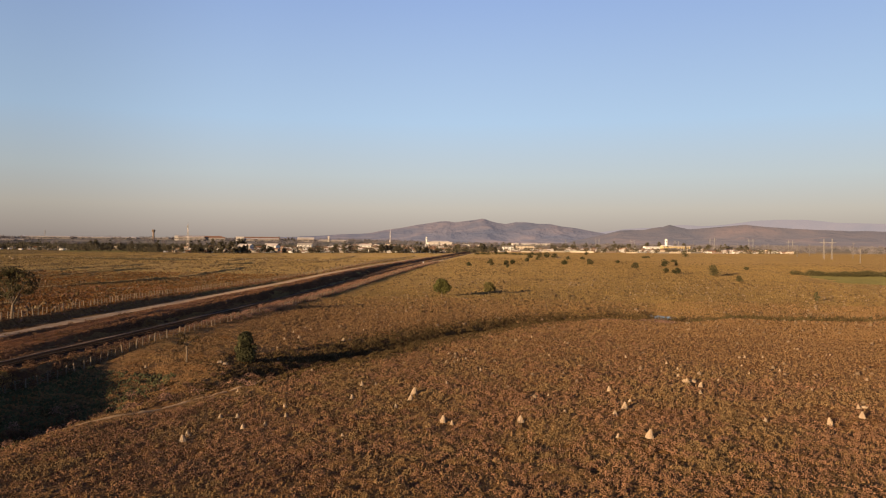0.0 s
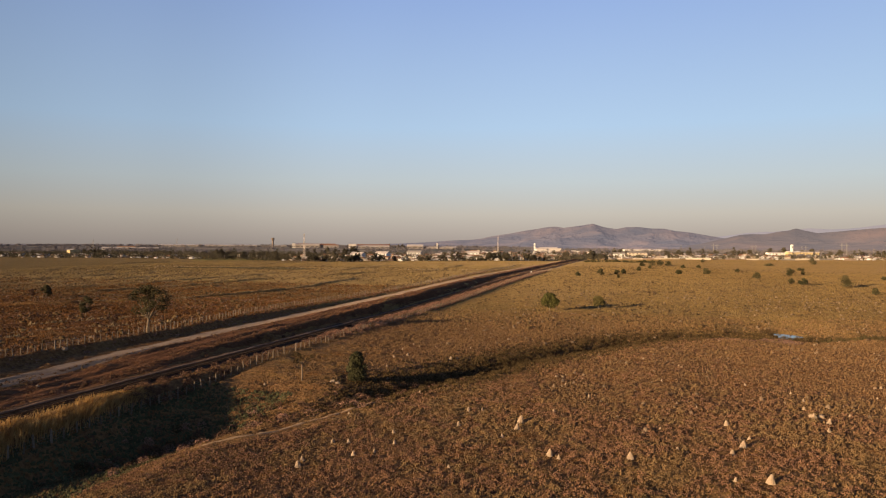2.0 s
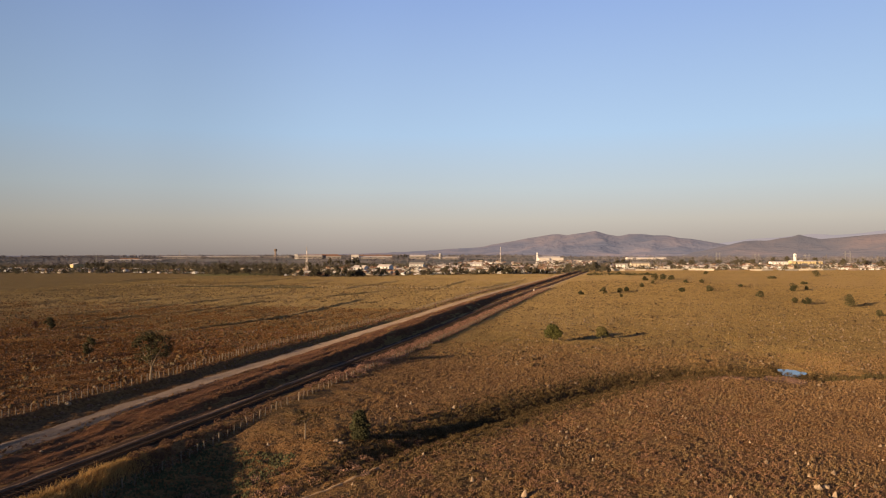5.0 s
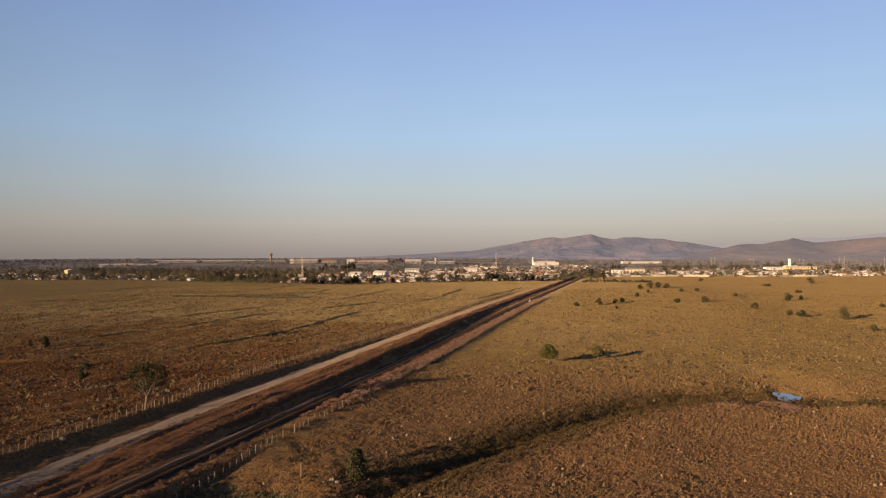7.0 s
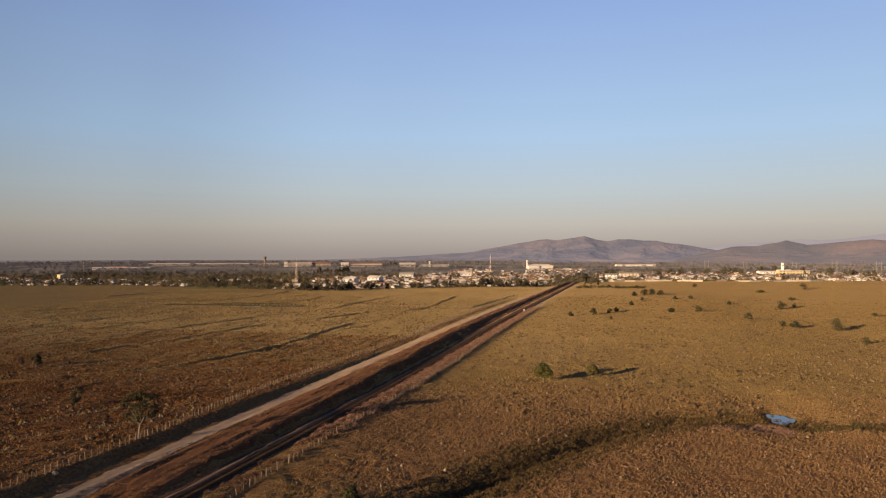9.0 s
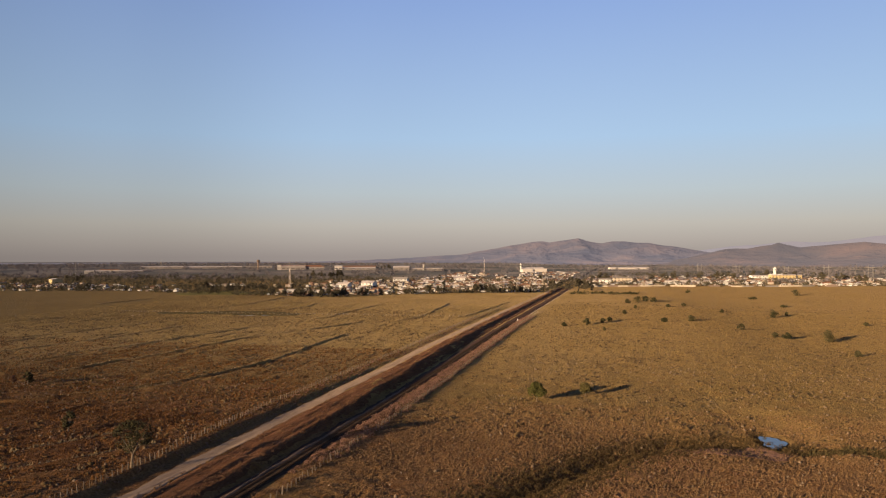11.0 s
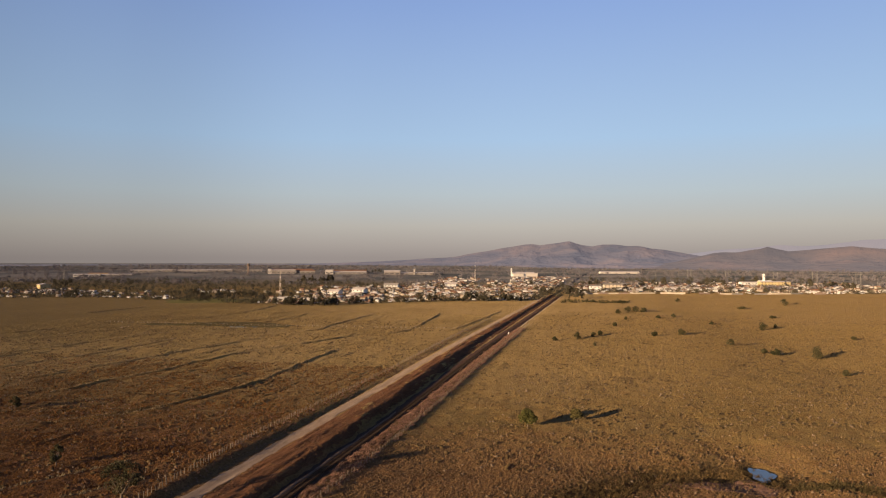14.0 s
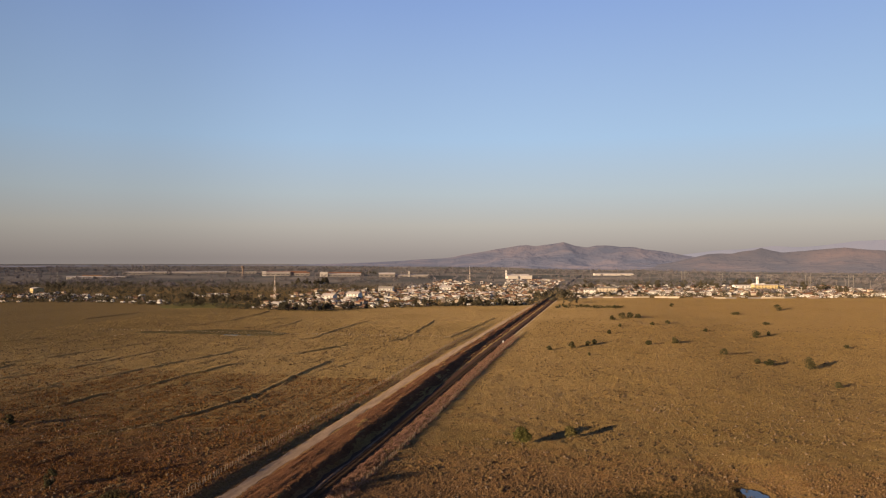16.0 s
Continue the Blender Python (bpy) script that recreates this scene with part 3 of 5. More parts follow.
def leaf_cloud(rng, centres, n, leaf, squash=0.8):
    """Many small bent leaf sprays spread over lumps: (x, y, z, radius)."""
    c = np.array(centres)
    w = c[:, 3] ** 2
    pick = rng.choice(len(c), n, p=w / w.sum())
    d = rng.normal(size=(n, 3))
    d /= np.linalg.norm(d, axis=1)[:, None]
    rad = c[pick, 3] * rng.uniform(0.55, 1.08, n) ** 0.6
    p = c[pick, :3] + d * rad[:, None] * np.array([1, 1, squash])
    a = rng.normal(size=(n, 3))
    a /= np.linalg.norm(a, axis=1)[:, None]
    b = np.cross(a, d + 0.3 * rng.normal(size=(n, 3)))
    b /= np.linalg.norm(b, axis=1)[:, None] + 1e-6
    s = leaf * rng.uniform(0.5, 1.3, n)[:, None]
    v = np.stack([p - a * s, p + b * s * 0.55, p + a * s, p - b * s * 0.45 + d * s * 0.3], 1).reshape(-1, 3)
    f = np.arange(4 * n).reshape(n, 4)
    return v, np.concatenate([f[:, [0, 1, 2]], f[:, [0, 2, 3]]])


def tree(name, x, y, h, spread, seed, label, trunk_h=0.35, leaves=2600, leaf=0.22, mat=None, lumps=16, lean=0.0, shape="round", z=None, airy=1.0, boughs=3):
    rng = np.random.default_rng(seed)
    root = empty(name, x, y, (height(x, y) if z is None else z) - 0.05)
    bm = bmesh.new()
    top = Vector((lean * h, 0.1 * lean * h, h * (trunk_h + 0.12)))
    tr = 0.021 * h + 0.03
    tube(bm, [(0, 0, -0.2), (0.04 * h * lean, 0.01 * h, h * trunk_h * 0.5), (top.x * 0.7, top.y, h * trunk_h), tuple(top)], [tr * 1.35, tr, tr * 0.85, tr * 0.5], 7)
    part("trunk", bm, M_BARK, root, smooth=True)
    cen = []
    for i in range(lumps):
        a, q = rng.uniform(0, 2 * math.pi), math.sqrt(rng.uniform(0.02, 1))
        hz = rng.uniform(0, 1)
        wide = math.sin(math.pi * min(1, 0.18 + 0.8 * hz)) if shape == "round" else (0.6 + 0.4 * hz if shape == "vase" else 1 - 0.8 * hz)
        r = spread * (0.2 + 0.16 * rng.uniform()) * airy
        cen.append((lean * h + math.cos(a) * q * wide * (spread - r), math.sin(a) * q * wide * (spread - r), h * (trunk_h + 0.05) + (h * (0.95 - trunk_h) - r * 0.6) * hz, r))
    for cx, cy, cz, r in cen[:boughs]:
        bm = bmesh.new()
        m = Vector((cx * 0.45 + top.x * 0.3, cy * 0.45, h * trunk_h + (cz - h * trunk_h) * 0.45))
        tube(bm, [(top.x * 0.6, top.y * 0.5, h * trunk_h * 0.9), tuple(m), (cx, cy, cz)], [tr * 0.55, tr * 0.38, tr * 0.14], 5)
        part("limb", bm, M_BARK, root, smooth=True)
    v, f = leaf_cloud(rng, cen, leaves, leaf)
    crown = mesh_object("crown", v, f, mat or M_LEAF, False)
    crown.parent = root
    tagged(root, label, "tree")
    return root

# ---- hills on the skyline ----
RIDGE = ((-75, 24), (-34, 16), (-26, 16), (-22, 24), (-19.8, 30), (-17.5, 38), (-15.2, 50), (-13.4, 55), (-12.2, 68), (-10.3, 93), (-8.8, 116), (-7, 136), (-6.4, 139), (-5.8, 131), (-4.5, 146), (-3.5, 154), (-2.6, 134), (-1.7, 124), (-0.9, 135), (0.5, 130), (2, 122), (3, 108), (4, 98), (5.2, 82), (6.4, 67), (9, 40), (14, 24), (40, 12))
FOOTHILLS = ((2, 8), (4.5, 34), (6.3, 60), (7.4, 78), (9.2, 84), (10.6, 98), (11.1, 109), (11.7, 96), (12.5, 88), (14.2, 95), (15.4, 103), (16.5, 110), (17.7, 101), (19.1, 92), (21, 84), (23.2, 80), (27, 76), (45, 50))
FAR_RANGE = ((3, 60), (6.3, 88), (7.8, 108), (9.6, 114), (10.8, 126), (12, 132), (13.2, 126), (14.5, 128), (16, 148), (17.5, 160), (18.8, 164), (20.3, 166), (22.5, 146), (25.4, 138), (34, 120), (45, 96))


def build_range(outline, near, crest, far, rough, seed, mat, label):
    """A range of hills seen from the south: its skyline by bearing, spurs and gullies running down to the plain."""
    az, tall = zip(*outline)
    a = np.radians(np.arange(max(-56, az[0]), min(45, az[-1]) + 0.01, 0.12))
    r = np.concatenate([np.linspace(near, crest, 64), np.linspace(crest, far, 12)[1:]])
    ga, gr = np.meshgrid(a, r)
    base = np.interp(np.degrees(ga), az, tall)
    x, y = 74.4 + gr * np.sin(ga), gr * np.cos(ga)
    base = base + 2.2 * vnoise(np.degrees(ga), ga * 0, 0.9, seed) * np.clip(base / 80, 0, 1)
    up = np.clip((gr - near) / (crest - near), 0, 1)
    body = np.where(gr <= crest, up ** 1.15, 1.0 - 0.4 * step(crest, far, gr))
    ridge = np.abs(vnoise(x, y, 420, seed + 1)) * 0.55 + np.abs(vnoise(x, y, 190, seed + 2)) * 0.35 + np.abs(vnoise(x, y, 90, seed + 3)) * 0.15
    hold = 1 - np.exp(-((gr - crest) / (0.14 * (crest - near))) ** 2)
    z = base * body * (1 - rough * ridge * hold * np.clip(base / 90, 0.2, 1)) + 1.5
    z[0] = -6
    return tagged(mesh_object("backdrop", np.stack([x, y, z], -1).reshape(-1, 3), grid_faces(len(a), len(r)), mat), label, "hills", kind="structure")


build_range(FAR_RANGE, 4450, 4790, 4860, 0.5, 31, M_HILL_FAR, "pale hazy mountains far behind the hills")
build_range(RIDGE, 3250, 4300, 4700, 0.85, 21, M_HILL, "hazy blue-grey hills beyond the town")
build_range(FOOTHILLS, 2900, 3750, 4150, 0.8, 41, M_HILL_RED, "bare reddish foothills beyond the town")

# ---- the lone trees of the pasture ----
M_OLIVE = simple("dusty_olive_leaves", (0.06, 0.05, 0.018), (0.17, 0.14, 0.055), 1.2, 0.85, island=0.6)
tree("tree", -27.3, 128.8, 11.2, 5.1, 1, "tall open-crowned tree with dark foliage beside the fence", 0.3, 3000, 0.22, M_LEAF_GREY, 36, 0.04, "round", None, 0.64, boughs=9)
tree("tree", 46.9, 230.0, 6.1, 3.7, 2, "rounded dense green tree alone in the pasture", 0.26, 4200, 0.27, M_LEAF, 14, 0, "round", None, 1.45, boughs=9)
tree("tree", 61.8, 241.5, 4.8, 2.6, 3, "small dusty olive tree alone in the pasture", 0.24, 2600, 0.25, M_OLIVE, 13, 0, "round", None, 1.4, boughs=9)
tree("tree", 30.5, 106.5, 4.9, 1.9, 4, "dense oval dark green tree at the gully edge", 0.04, 5200, 0.2, M_LEAF_DARK, 20, 0, "round", None, 1.9, boughs=9)
tree("tree", 21.8, 104.3, 4.6, 2.2, 5, "thin pale-stemmed tree with sparse olive leaves", 0.62, 420, 0.16, M_REED, 9, 0, "vase", None, 0.7, boughs=9)
tree("tree", -64.3, 151.5, 5.8, 2.6, 6, "small dark tree standing in the western pasture", 0.26, 1700, 0.22, M_LEAF_GREY, 14, boughs=9)
tree("tree", -44.0, 137.6, 3.2, 1.8, 7, "low greyish bush in the western pasture", 0.1, 900, 0.18, M_BRUSH, 9, boughs=9)
tree("tree", -131.0, 205.5, 4.9, 2.8, 8, "dark round tree in the western pasture", 0.15, 1500, 0.25, M_LEAF_GREY, 12, boughs=9)
tree("tree", -138.5, 206.5, 3.0, 2.2, 9, "low brown bush in the western pasture", 0.05, 800, 0.2, M_BRUSH, 9, boughs=9)
tree("tree", 167, 237, 3.3, 1.3, 15, "slim dark bush alone in the eastern pasture", 0.15, 1200, 0.22, M_LEAF_GREY, 12, boughs=7)
# plan, height and radius of the crown
FAR_BUSHES = [(37.5, 456, 2.8, 1.9), (51, 468, 4.4, 2.6), (61, 482, 3.2, 2.1), (65, 491, 3.4, 1.8), (63, 434, 2.2, 1.1), (75, 561, 3.2, 2), (101, 494, 3.6, 2.2), (119, 509, 4.4, 2.9), (144, 462, 4.2, 2.5), (186, 590, 6.4, 4.2), (199, 606, 3.4, 1.5), (158, 436, 3, 2.2), (164, 434, 3.8, 2.5), (185, 432, 7, 4.9), (182, 372, 3.2, 2), (152, 612, 2.6, 1.8), (78, 688, 4.5, 3.4), (88, 712, 6, 4.5), (95, 716, 6.5, 4), (102, 712, 5.5, 3.6), (149, 893, 4.5, 3.4), (262, 868, 7.5, 5.6), (206, 800, 2.6, 6), (127, 668, 3.2, 2.5), (81, 855, 3.6, 3), (50, 849, 3.6, 3), (235, 538, 3, 1.8), (112, 640, 2.8, 2.4), (216, 700, 2.4, 3.6), (84, 622, 3, 1.8)]
for i, (bx, by, bh, br) in enumerate(FAR_BUSHES):
    tree("pasture_bush", bx, by, bh, br * 1.2, 20 + i, "broad dusty bush far out in the pasture" if br > 3.2 else "round dark bush far out in the pasture", 0.08, 1500, 0.3, M_LEAF_GREY if i % 3 else M_LEAF_DARK, 18, 0, "round", None, 1.05)

# ---- railway ----


def build_track():
    root = tagged(empty("railway_track", RAIL_X, 0, 0), "single rusty railway track on timber sleepers", "railway")
    ys = axis([(-40, 3), (40, 2), (400, 4), (1040, 12)])
    zt = terrain(np.full(len(ys), RAIL_X), ys) + 0.36
    shape = [(-0.065, 0.0), (0.065, 0.0), (0.065, 0.02), (0.015, 0.045), (0.015, 0.11), (0.037, 0.125), (0.037, 0.155), (-0.037, 0.155), (-0.037, 0.125), (-0.015, 0.11), (-0.015, 0.045), (-0.065, 0.02)]
    n = len(shape)
    for side in (-0.83, 0.83):
        v = [(side + px, y, z + pz) for y, z in zip(ys, zt) for px, pz in shape]
        f = [(k * n + i, k * n + (i + 1) % n, (k + 1) * n + (i + 1) % n, (k + 1) * n + i) for k in range(len(ys) - 1) for i in range(n)]
        rail = mesh_object("rail", v, f, M_STEEL, False)
        rail.parent = root
    bm = bmesh.new()
    box(bm, -1.4, -0.12, -0.14, 1.4, 0.12, 0.0)
    bmesh.ops.bevel(bm, geom=list(bm.edges), offset=0.02, segments=1)
    first = part("sleeper", bm, M_SLEEPER, root)
    rng = random.Random(5)
    for i in range(300):
        y = 62 + 0.62 * i
        s = first if i == 0 else new("sleeper", first.data)
        s.parent = root
        s.matrix_basis = pose(rng.uniform(-0.06, 0.06), y, height(RAIL_X, y) + 0.352, 0, 0, rng.uniform(-1.5, 1.5))
    bm = bmesh.new()
    for y in list(np.arange(20, 61.5, 0.62)) + list(np.arange(248.2, 460, 0.62)):
        z = height(RAIL_X, y) + 0.352
        box(bm, -1.4, y - 0.12, z - 0.14, 1.4, y + 0.12, z)
    tagged(part("joined_sleepers", bm, M_SLEEPER, root), kind="stuff")


build_track()

# ---- fences ----


def build_fence(pts, gap, tall, seed, label, joined_from=150, wood=M_POST):
    """Wooden posts along a line of plan points, with four strands of wire."""
    rng = random.Random(seed)
    pos, left = [], 0.0
    for (x0, y0), (x1, y1) in zip(pts, pts[1:]):
        d = math.hypot(x1 - x0, y1 - y0)
        while left < d:
            pos.append((x0 + (x1 - x0) * left / d + rng.uniform(-0.15, 0.15), y0 + (y1 - y0) * left / d))
            left += gap * rng.uniform(0.8, 1.2)
        left -= d
    root = tagged(empty("fence", pos[0][0], pos[0][1], height(*pos[0])), label, "fence")
    ox, oy, oz = root.location
    datas = []
    for k in range(4):
        bm = bmesh.new()
        r, h = 0.075 + 0.02 * k, tall * (0.88 + 0.08 * k)
        tube(bm, [(0, 0, -0.3), (0.015, 0, h * 0.5), (0.02 * (k - 1.5), 0.02, h - 0.05), (0.02 * (k - 1.5), 0.02, h)], [r * 1.05, r, r * 0.92, r * 0.7], 6)
        datas.append(part("post", bm, wood))
    rest = bmesh.new()
    for i, (x, y) in enumerate(pos):
        m = pose(x - ox, y - oy, height(x, y) - oz, rng.uniform(-7, 7), rng.uniform(-7, 7), rng.uniform(0, 360))
        if i < joined_from:
            ob = datas[i] if i < 4 else new("post", datas[rng.randrange(4)].data)
            ob.parent = root
            ob.matrix_basis = m
        else:
            c = Vector((x - ox, y - oy, height(x, y) - oz))
            box(rest, c.x - 0.09, c.y - 0.09, c.z - 0.2, c.x + 0.09, c.y + 0.09, c.z + tall * rng.uniform(0.85, 1.1))
    if len(pos) > joined_from:
        tagged(part("joined_posts", rest, wood, root), kind="stuff")
    else:
        rest.free()
    for k in range(4):
        bm = bmesh.new()
        line = [(x - ox, y - oy, height(x, y) - oz + tall * (0.25 + 0.22 * k)) for x, y in pos]
        tube(bm, line, [0.006] * len(line), 3)
        part("wire", bm, M_WIRE, root)
    return root


build_fence([(-26.7, 60), (-26.9, 135), (-29, 165), (-31, 200), (-31.4, 260), (-30.4, 345), (-29, 600)], 1.5, 1.5, 11, "old grey wooden post and wire fence beside the road", 280)
build_fence([(8.6, 40), (8.7, 160), (9.6, 215), (9.8, 270), (8.8, 340), (8.4, 560)], 2.0, 1.45, 12, "leaning grey wooden post and wire fence beside the railway", 200)
build_fence([(-40, 506), (-150, 500), (-330, 492)], 3.4, 1.1, 13, "pale post and wire fence across the western pasture", 100, M_POST_PALE)

# ---- water ----


def build_pool(cx, cy, rx, ry, level, seed, label):
    n = 72
    bm = bmesh.new()
    mid = bm.verts.new((cx, cy, level))
    ring = []
    for i in range(n):
        a = 2 * math.pi * i / n
        q = 1 + 0.16 * math.sin(3 * a + seed) + 0.1 * math.sin(5 * a + 2 * seed) + 0.06 * math.sin(9 * a)
        ring.append(bm.verts.new((cx + rx * q * math.cos(a), cy + ry * q * math.sin(a), level)))
    for i in range(n):
        bm.faces.new((mid, ring[i], ring[(i + 1) % n]))
    return tagged(part("water", bm, M_WATER), label, "pond", kind="structure")


build_pool(POND[0], POND[1], 3.0, 6.2, height(*POND) + 0.45, 1.0, "small still pond in the pasture reflecting the sky")
for px, py, pr, pd in ((-222, 480, 7, 1.3), (-206, 485, 9, 1.7), (-191, 488, 5, 1.1)):
    build_pool(px, py, pr, pd, height(-203, 486) + 0.3, px * 0.1, "shallow flooded hollow in the western pasture")

# ---- grass, brush and stones ----


def tufts(name, pts, size, tall, mat, seed, label, blades=5, solid=0.75):
    """Spiky dry clumps: a ragged little cone and a few blades each."""
    rng = np.random.default_rng(seed)
    x, y = pts[:, 0], pts[:, 1]
    n = len(x)
    z = terrain(x, y) + relief(x, y) * 0.5 - 0.03
    base = np.stack([x, y, z], -1)
    r = size * rng.uniform(0.5, 1.4, n)
    h = tall * rng.uniform(0.5, 1.5, n)
    V, Fc, k = [], [], 4
    for i in range(k):
        a = 2 * np.pi * (i + rng.uniform(-0.3, 0.3, n)) / k
        q = r * rng.uniform(0.7, 1.3, n)
        V.append(base + np.stack([q * np.cos(a), q * np.sin(a), np.full(n, -0.08)], -1))
    V.append(base + np.stack([r * rng.uniform(-0.3, 0.3, n), r * rng.uniform(-0.3, 0.3, n), h * solid], -1))
    idx = np.arange(n)
    for i in range(k):
        Fc.append(np.stack([idx + i * n, idx + ((i + 1) % k) * n, idx + k * n], -1))
    c = k + 1
    for j in range(blades):
        a = rng.uniform(0, 2 * np.pi, n)
        d = np.stack([np.cos(a), np.sin(a), np.zeros(n)], -1)
        s = np.stack([-np.sin(a), np.cos(a), np.zeros(n)], -1)
        w = (r * 0.34)[:, None]
        V += [base + d * (r * 0.3)[:, None] - s * w, base + d * (r * 0.3)[:, None] + s * w,
              base + d * (r * rng.uniform(0.6, 1.3, n))[:, None] + np.stack([np.zeros(n)] * 2 + [h * rng.uniform(0.6, 1.1, n)], -1)]
        Fc.append(np.stack([idx + c * n, idx + (c + 1) * n, idx + (c + 2) * n], -1))
        c += 3
    return tagged(mesh_object(name, np.concatenate(V), np.concatenate(Fc), mat, False), label, "grass", kind="stuff")


def hummocks(pts, size, tall, mat, seed, label):
    """Low rounded heaps of earth and grass: two uneven rings and a blunt top."""
    rng = np.random.default_rng(seed)
    x, y = pts[:, 0], pts[:, 1]
    n, k = len(x), 5
    base = np.stack([x, y, terrain(x, y) + relief(x, y) * 0.5 - 0.03], -1)
    r, h = size * rng.uniform(0.45, 1.4, n), tall * rng.uniform(0.4, 1.3, n)
    V, Fc, idx = [], [], np.arange(n)
    for wide, up in ((1.0, -0.12), (0.72, 0.62)):
        for i in range(k):
            a = 2 * np.pi * (i + rng.uniform(-0.3, 0.3, n)) / k
            q = r * wide * rng.uniform(0.7, 1.3, n)
            V.append(base + np.stack([q * np.cos(a), q * np.sin(a), h * up * rng.uniform(0.8, 1.2, n)], -1))
    V.append(base + np.stack([r * rng.uniform(-0.2, 0.2, n), r * rng.uniform(-0.2, 0.2, n), h * 0.9], -1))
    for i in range(k):
        j = (i + 1) % k
        Fc += [np.stack([idx + a * n, idx + b * n, idx + c * n], -1) for a, b, c in ((i, j, k + i), (j, k + j, k + i), (k + i, k + j, 2 * k))]
    return tagged(mesh_object("hummocks", np.concatenate(V), np.concatenate(Fc), mat, True), label, "hummocks", kind="stuff")


def scatter(rng, n, x0, x1, y0, y1, patch=9.0, seed=0, clump=0.5):
    """Plan points, thicker in patches."""
    x, y = rng.uniform(x0, x1, n * 2), rng.uniform(y0, y1, n * 2)
    keep = rng.uniform(0, 1, n * 2) < 0.55 + clump * vnoise(x, y, patch, seed)
    pd = np.hypot((x - POND[0]) / 5.5, (y - POND[1]) / 10.5)
    keep &= (line_distance(x, y, BRINK_TRAIL) > 1.2) & (line_distance(x - 1.1, y + 1.1, BRINK_TRAIL) > 1.1)
    keep &= (pd > 1) & (np.hypot((x - 290) / 66, (y - 390) / 80) > 1)
    return np.stack([x, y], -1)[keep][:n]


def lumps(name, pts, low, high, leaf, per, mat, seed, label, squash=0.75):
    """Low brush: leafy lumps at plan points."""
    rng = np.random.default_rng(seed)
    leaf, per = leaf * 0.8, int(per * 1.2)
    pts = np.asarray(pts, float)
    r = rng.uniform(low, high, len(pts))
    cen = np.stack([pts[:, 0], pts[:, 1], terrain(pts[:, 0], pts[:, 1]) + r * 0.45, r], -1)
    v, f = leaf_cloud(rng, cen, per * len(cen), leaf, squash)
    return tagged(mesh_object(name, v, f, mat, False), label, "brush", kind="stuff")


# termite mounds: plan and size
MOUNDS_A = [(65.9, 72.7, 2), (66.9, 72.4, 1), (74, 74, 1.6), (60.8, 85.6, 2), (60.9, 82.5, 1.5), (59.8, 78.9, 1), (53.2, 89.9, 1.4), (54.9, 90.9, 0.8), (53.8, 82.3, 1.3), (56.9, 66.2, 1), (64.2, 91.7, 0.9), (61.3, 119.9, 1), (64.7, 114.6, 1), (63.6, 112.7, 0.9), (77.3, 87, 0.8), (78.8, 77.9, 0.9), (85, 90.5, 1.5), (85.6, 80.7, 2), (86.6, 83.9, 1.2), (84.2, 78, 1.2), (83.4, 69.6, 1), (86.4, 69.5, 2.2), (97.2, 94.9, 1.6), (96.2, 90.7, 1), (96, 97.6, 1.6)]
MOUNDS_B = [(97.4, 109.8, 1), (96.2, 103.7, 1), (100, 78.5, 1), (106.6, 78.6, 1.8), (110.9, 81.1, 2.1), (112.6, 85.8, 1.3), (100.8, 100.3, 0.9), (112.5, 110.9, 0.9), (114.4, 124.4, 1), (111.3, 123.9, 1), (96.9, 115.8, 0.9), (91.2, 120.4, 1.1), (47.4, 76.9, 1.1), (48, 69.1, 1), (46.3, 67.5, 1.3), (42.4, 62.8, 1.6), (41.9, 64.7, 1.2), (42.2, 71.4, 1.1), (43.9, 71.9, 1.1), (42.8, 101.5, 1.3), (38.2, 85.3, 0.9), (78.4, 119.3, 1), (67.9, 103.4, 1), (82.3, 99.3, 0.8), (30.2, 133.6, 1.3), (29.2, 144.8, 1.1), (39, 133.9, 1.5), (28.6, 130, 1.1), (15.4, 135, 1), (17.1, 100.6, 1), (49, 72.7, 1.1), (40, 147.2, 1)]
rng = np.random.default_rng(40)
near = scatter(rng, 60000, 14, 150, 44, 192, 6, 31, 0.2)
tufts("grass_tufts", near, 0.24, 0.26, M_TUFT, 41, "clumps of dry brown pasture grass", 2)
tufts("grass_tufts", scatter(rng, 44000, 12, 215, 212, 350, 10, 32, 0.25), 0.3, 0.18, M_TUFT_PALE, 42, "clumps of dry brown pasture grass", 1)
tufts("grass_tufts", scatter(rng, 22000, 10, 215, 150, 226, 10, 26, 0.4), 0.36, 0.34, M_TUFT, 25, "clumps of rough red-brown pasture grass", 2)
tufts("grass_tufts", scatter(rng, 15000, -170, -27.5, 85, 180, 10, 33, 0.3), 0.38, 0.42, M_TUFT_RED, 43, "clumps of dry red-brown pasture grass", 1)
tufts("grass_tufts", scatter(rng, 22000, -170, -27.5, 160, 330, 10, 23, 0.3), 0.38, 0.42, M_TUFT_RED, 22, "clumps of dry brown pasture grass", 1)
tufts("grass_tufts", scatter(rng, 32000, 12, 330, 350, 640, 22, 35, 0.3), 0.52, 0.36, M_TUFT_PALE, 45, "clumps of dry brown pasture grass", 0)
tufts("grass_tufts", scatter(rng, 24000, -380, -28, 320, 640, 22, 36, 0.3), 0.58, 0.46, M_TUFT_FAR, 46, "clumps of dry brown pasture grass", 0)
tufts("grass_tufts", scatter(rng, 9000, -330, -170, 160, 330, 14, 37), 0.5, 0.42, M_TUFT_RED, 47, "clumps of dry brown pasture grass", 0)
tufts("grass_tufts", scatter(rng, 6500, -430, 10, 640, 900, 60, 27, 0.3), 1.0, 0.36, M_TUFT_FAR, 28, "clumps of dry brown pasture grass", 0)
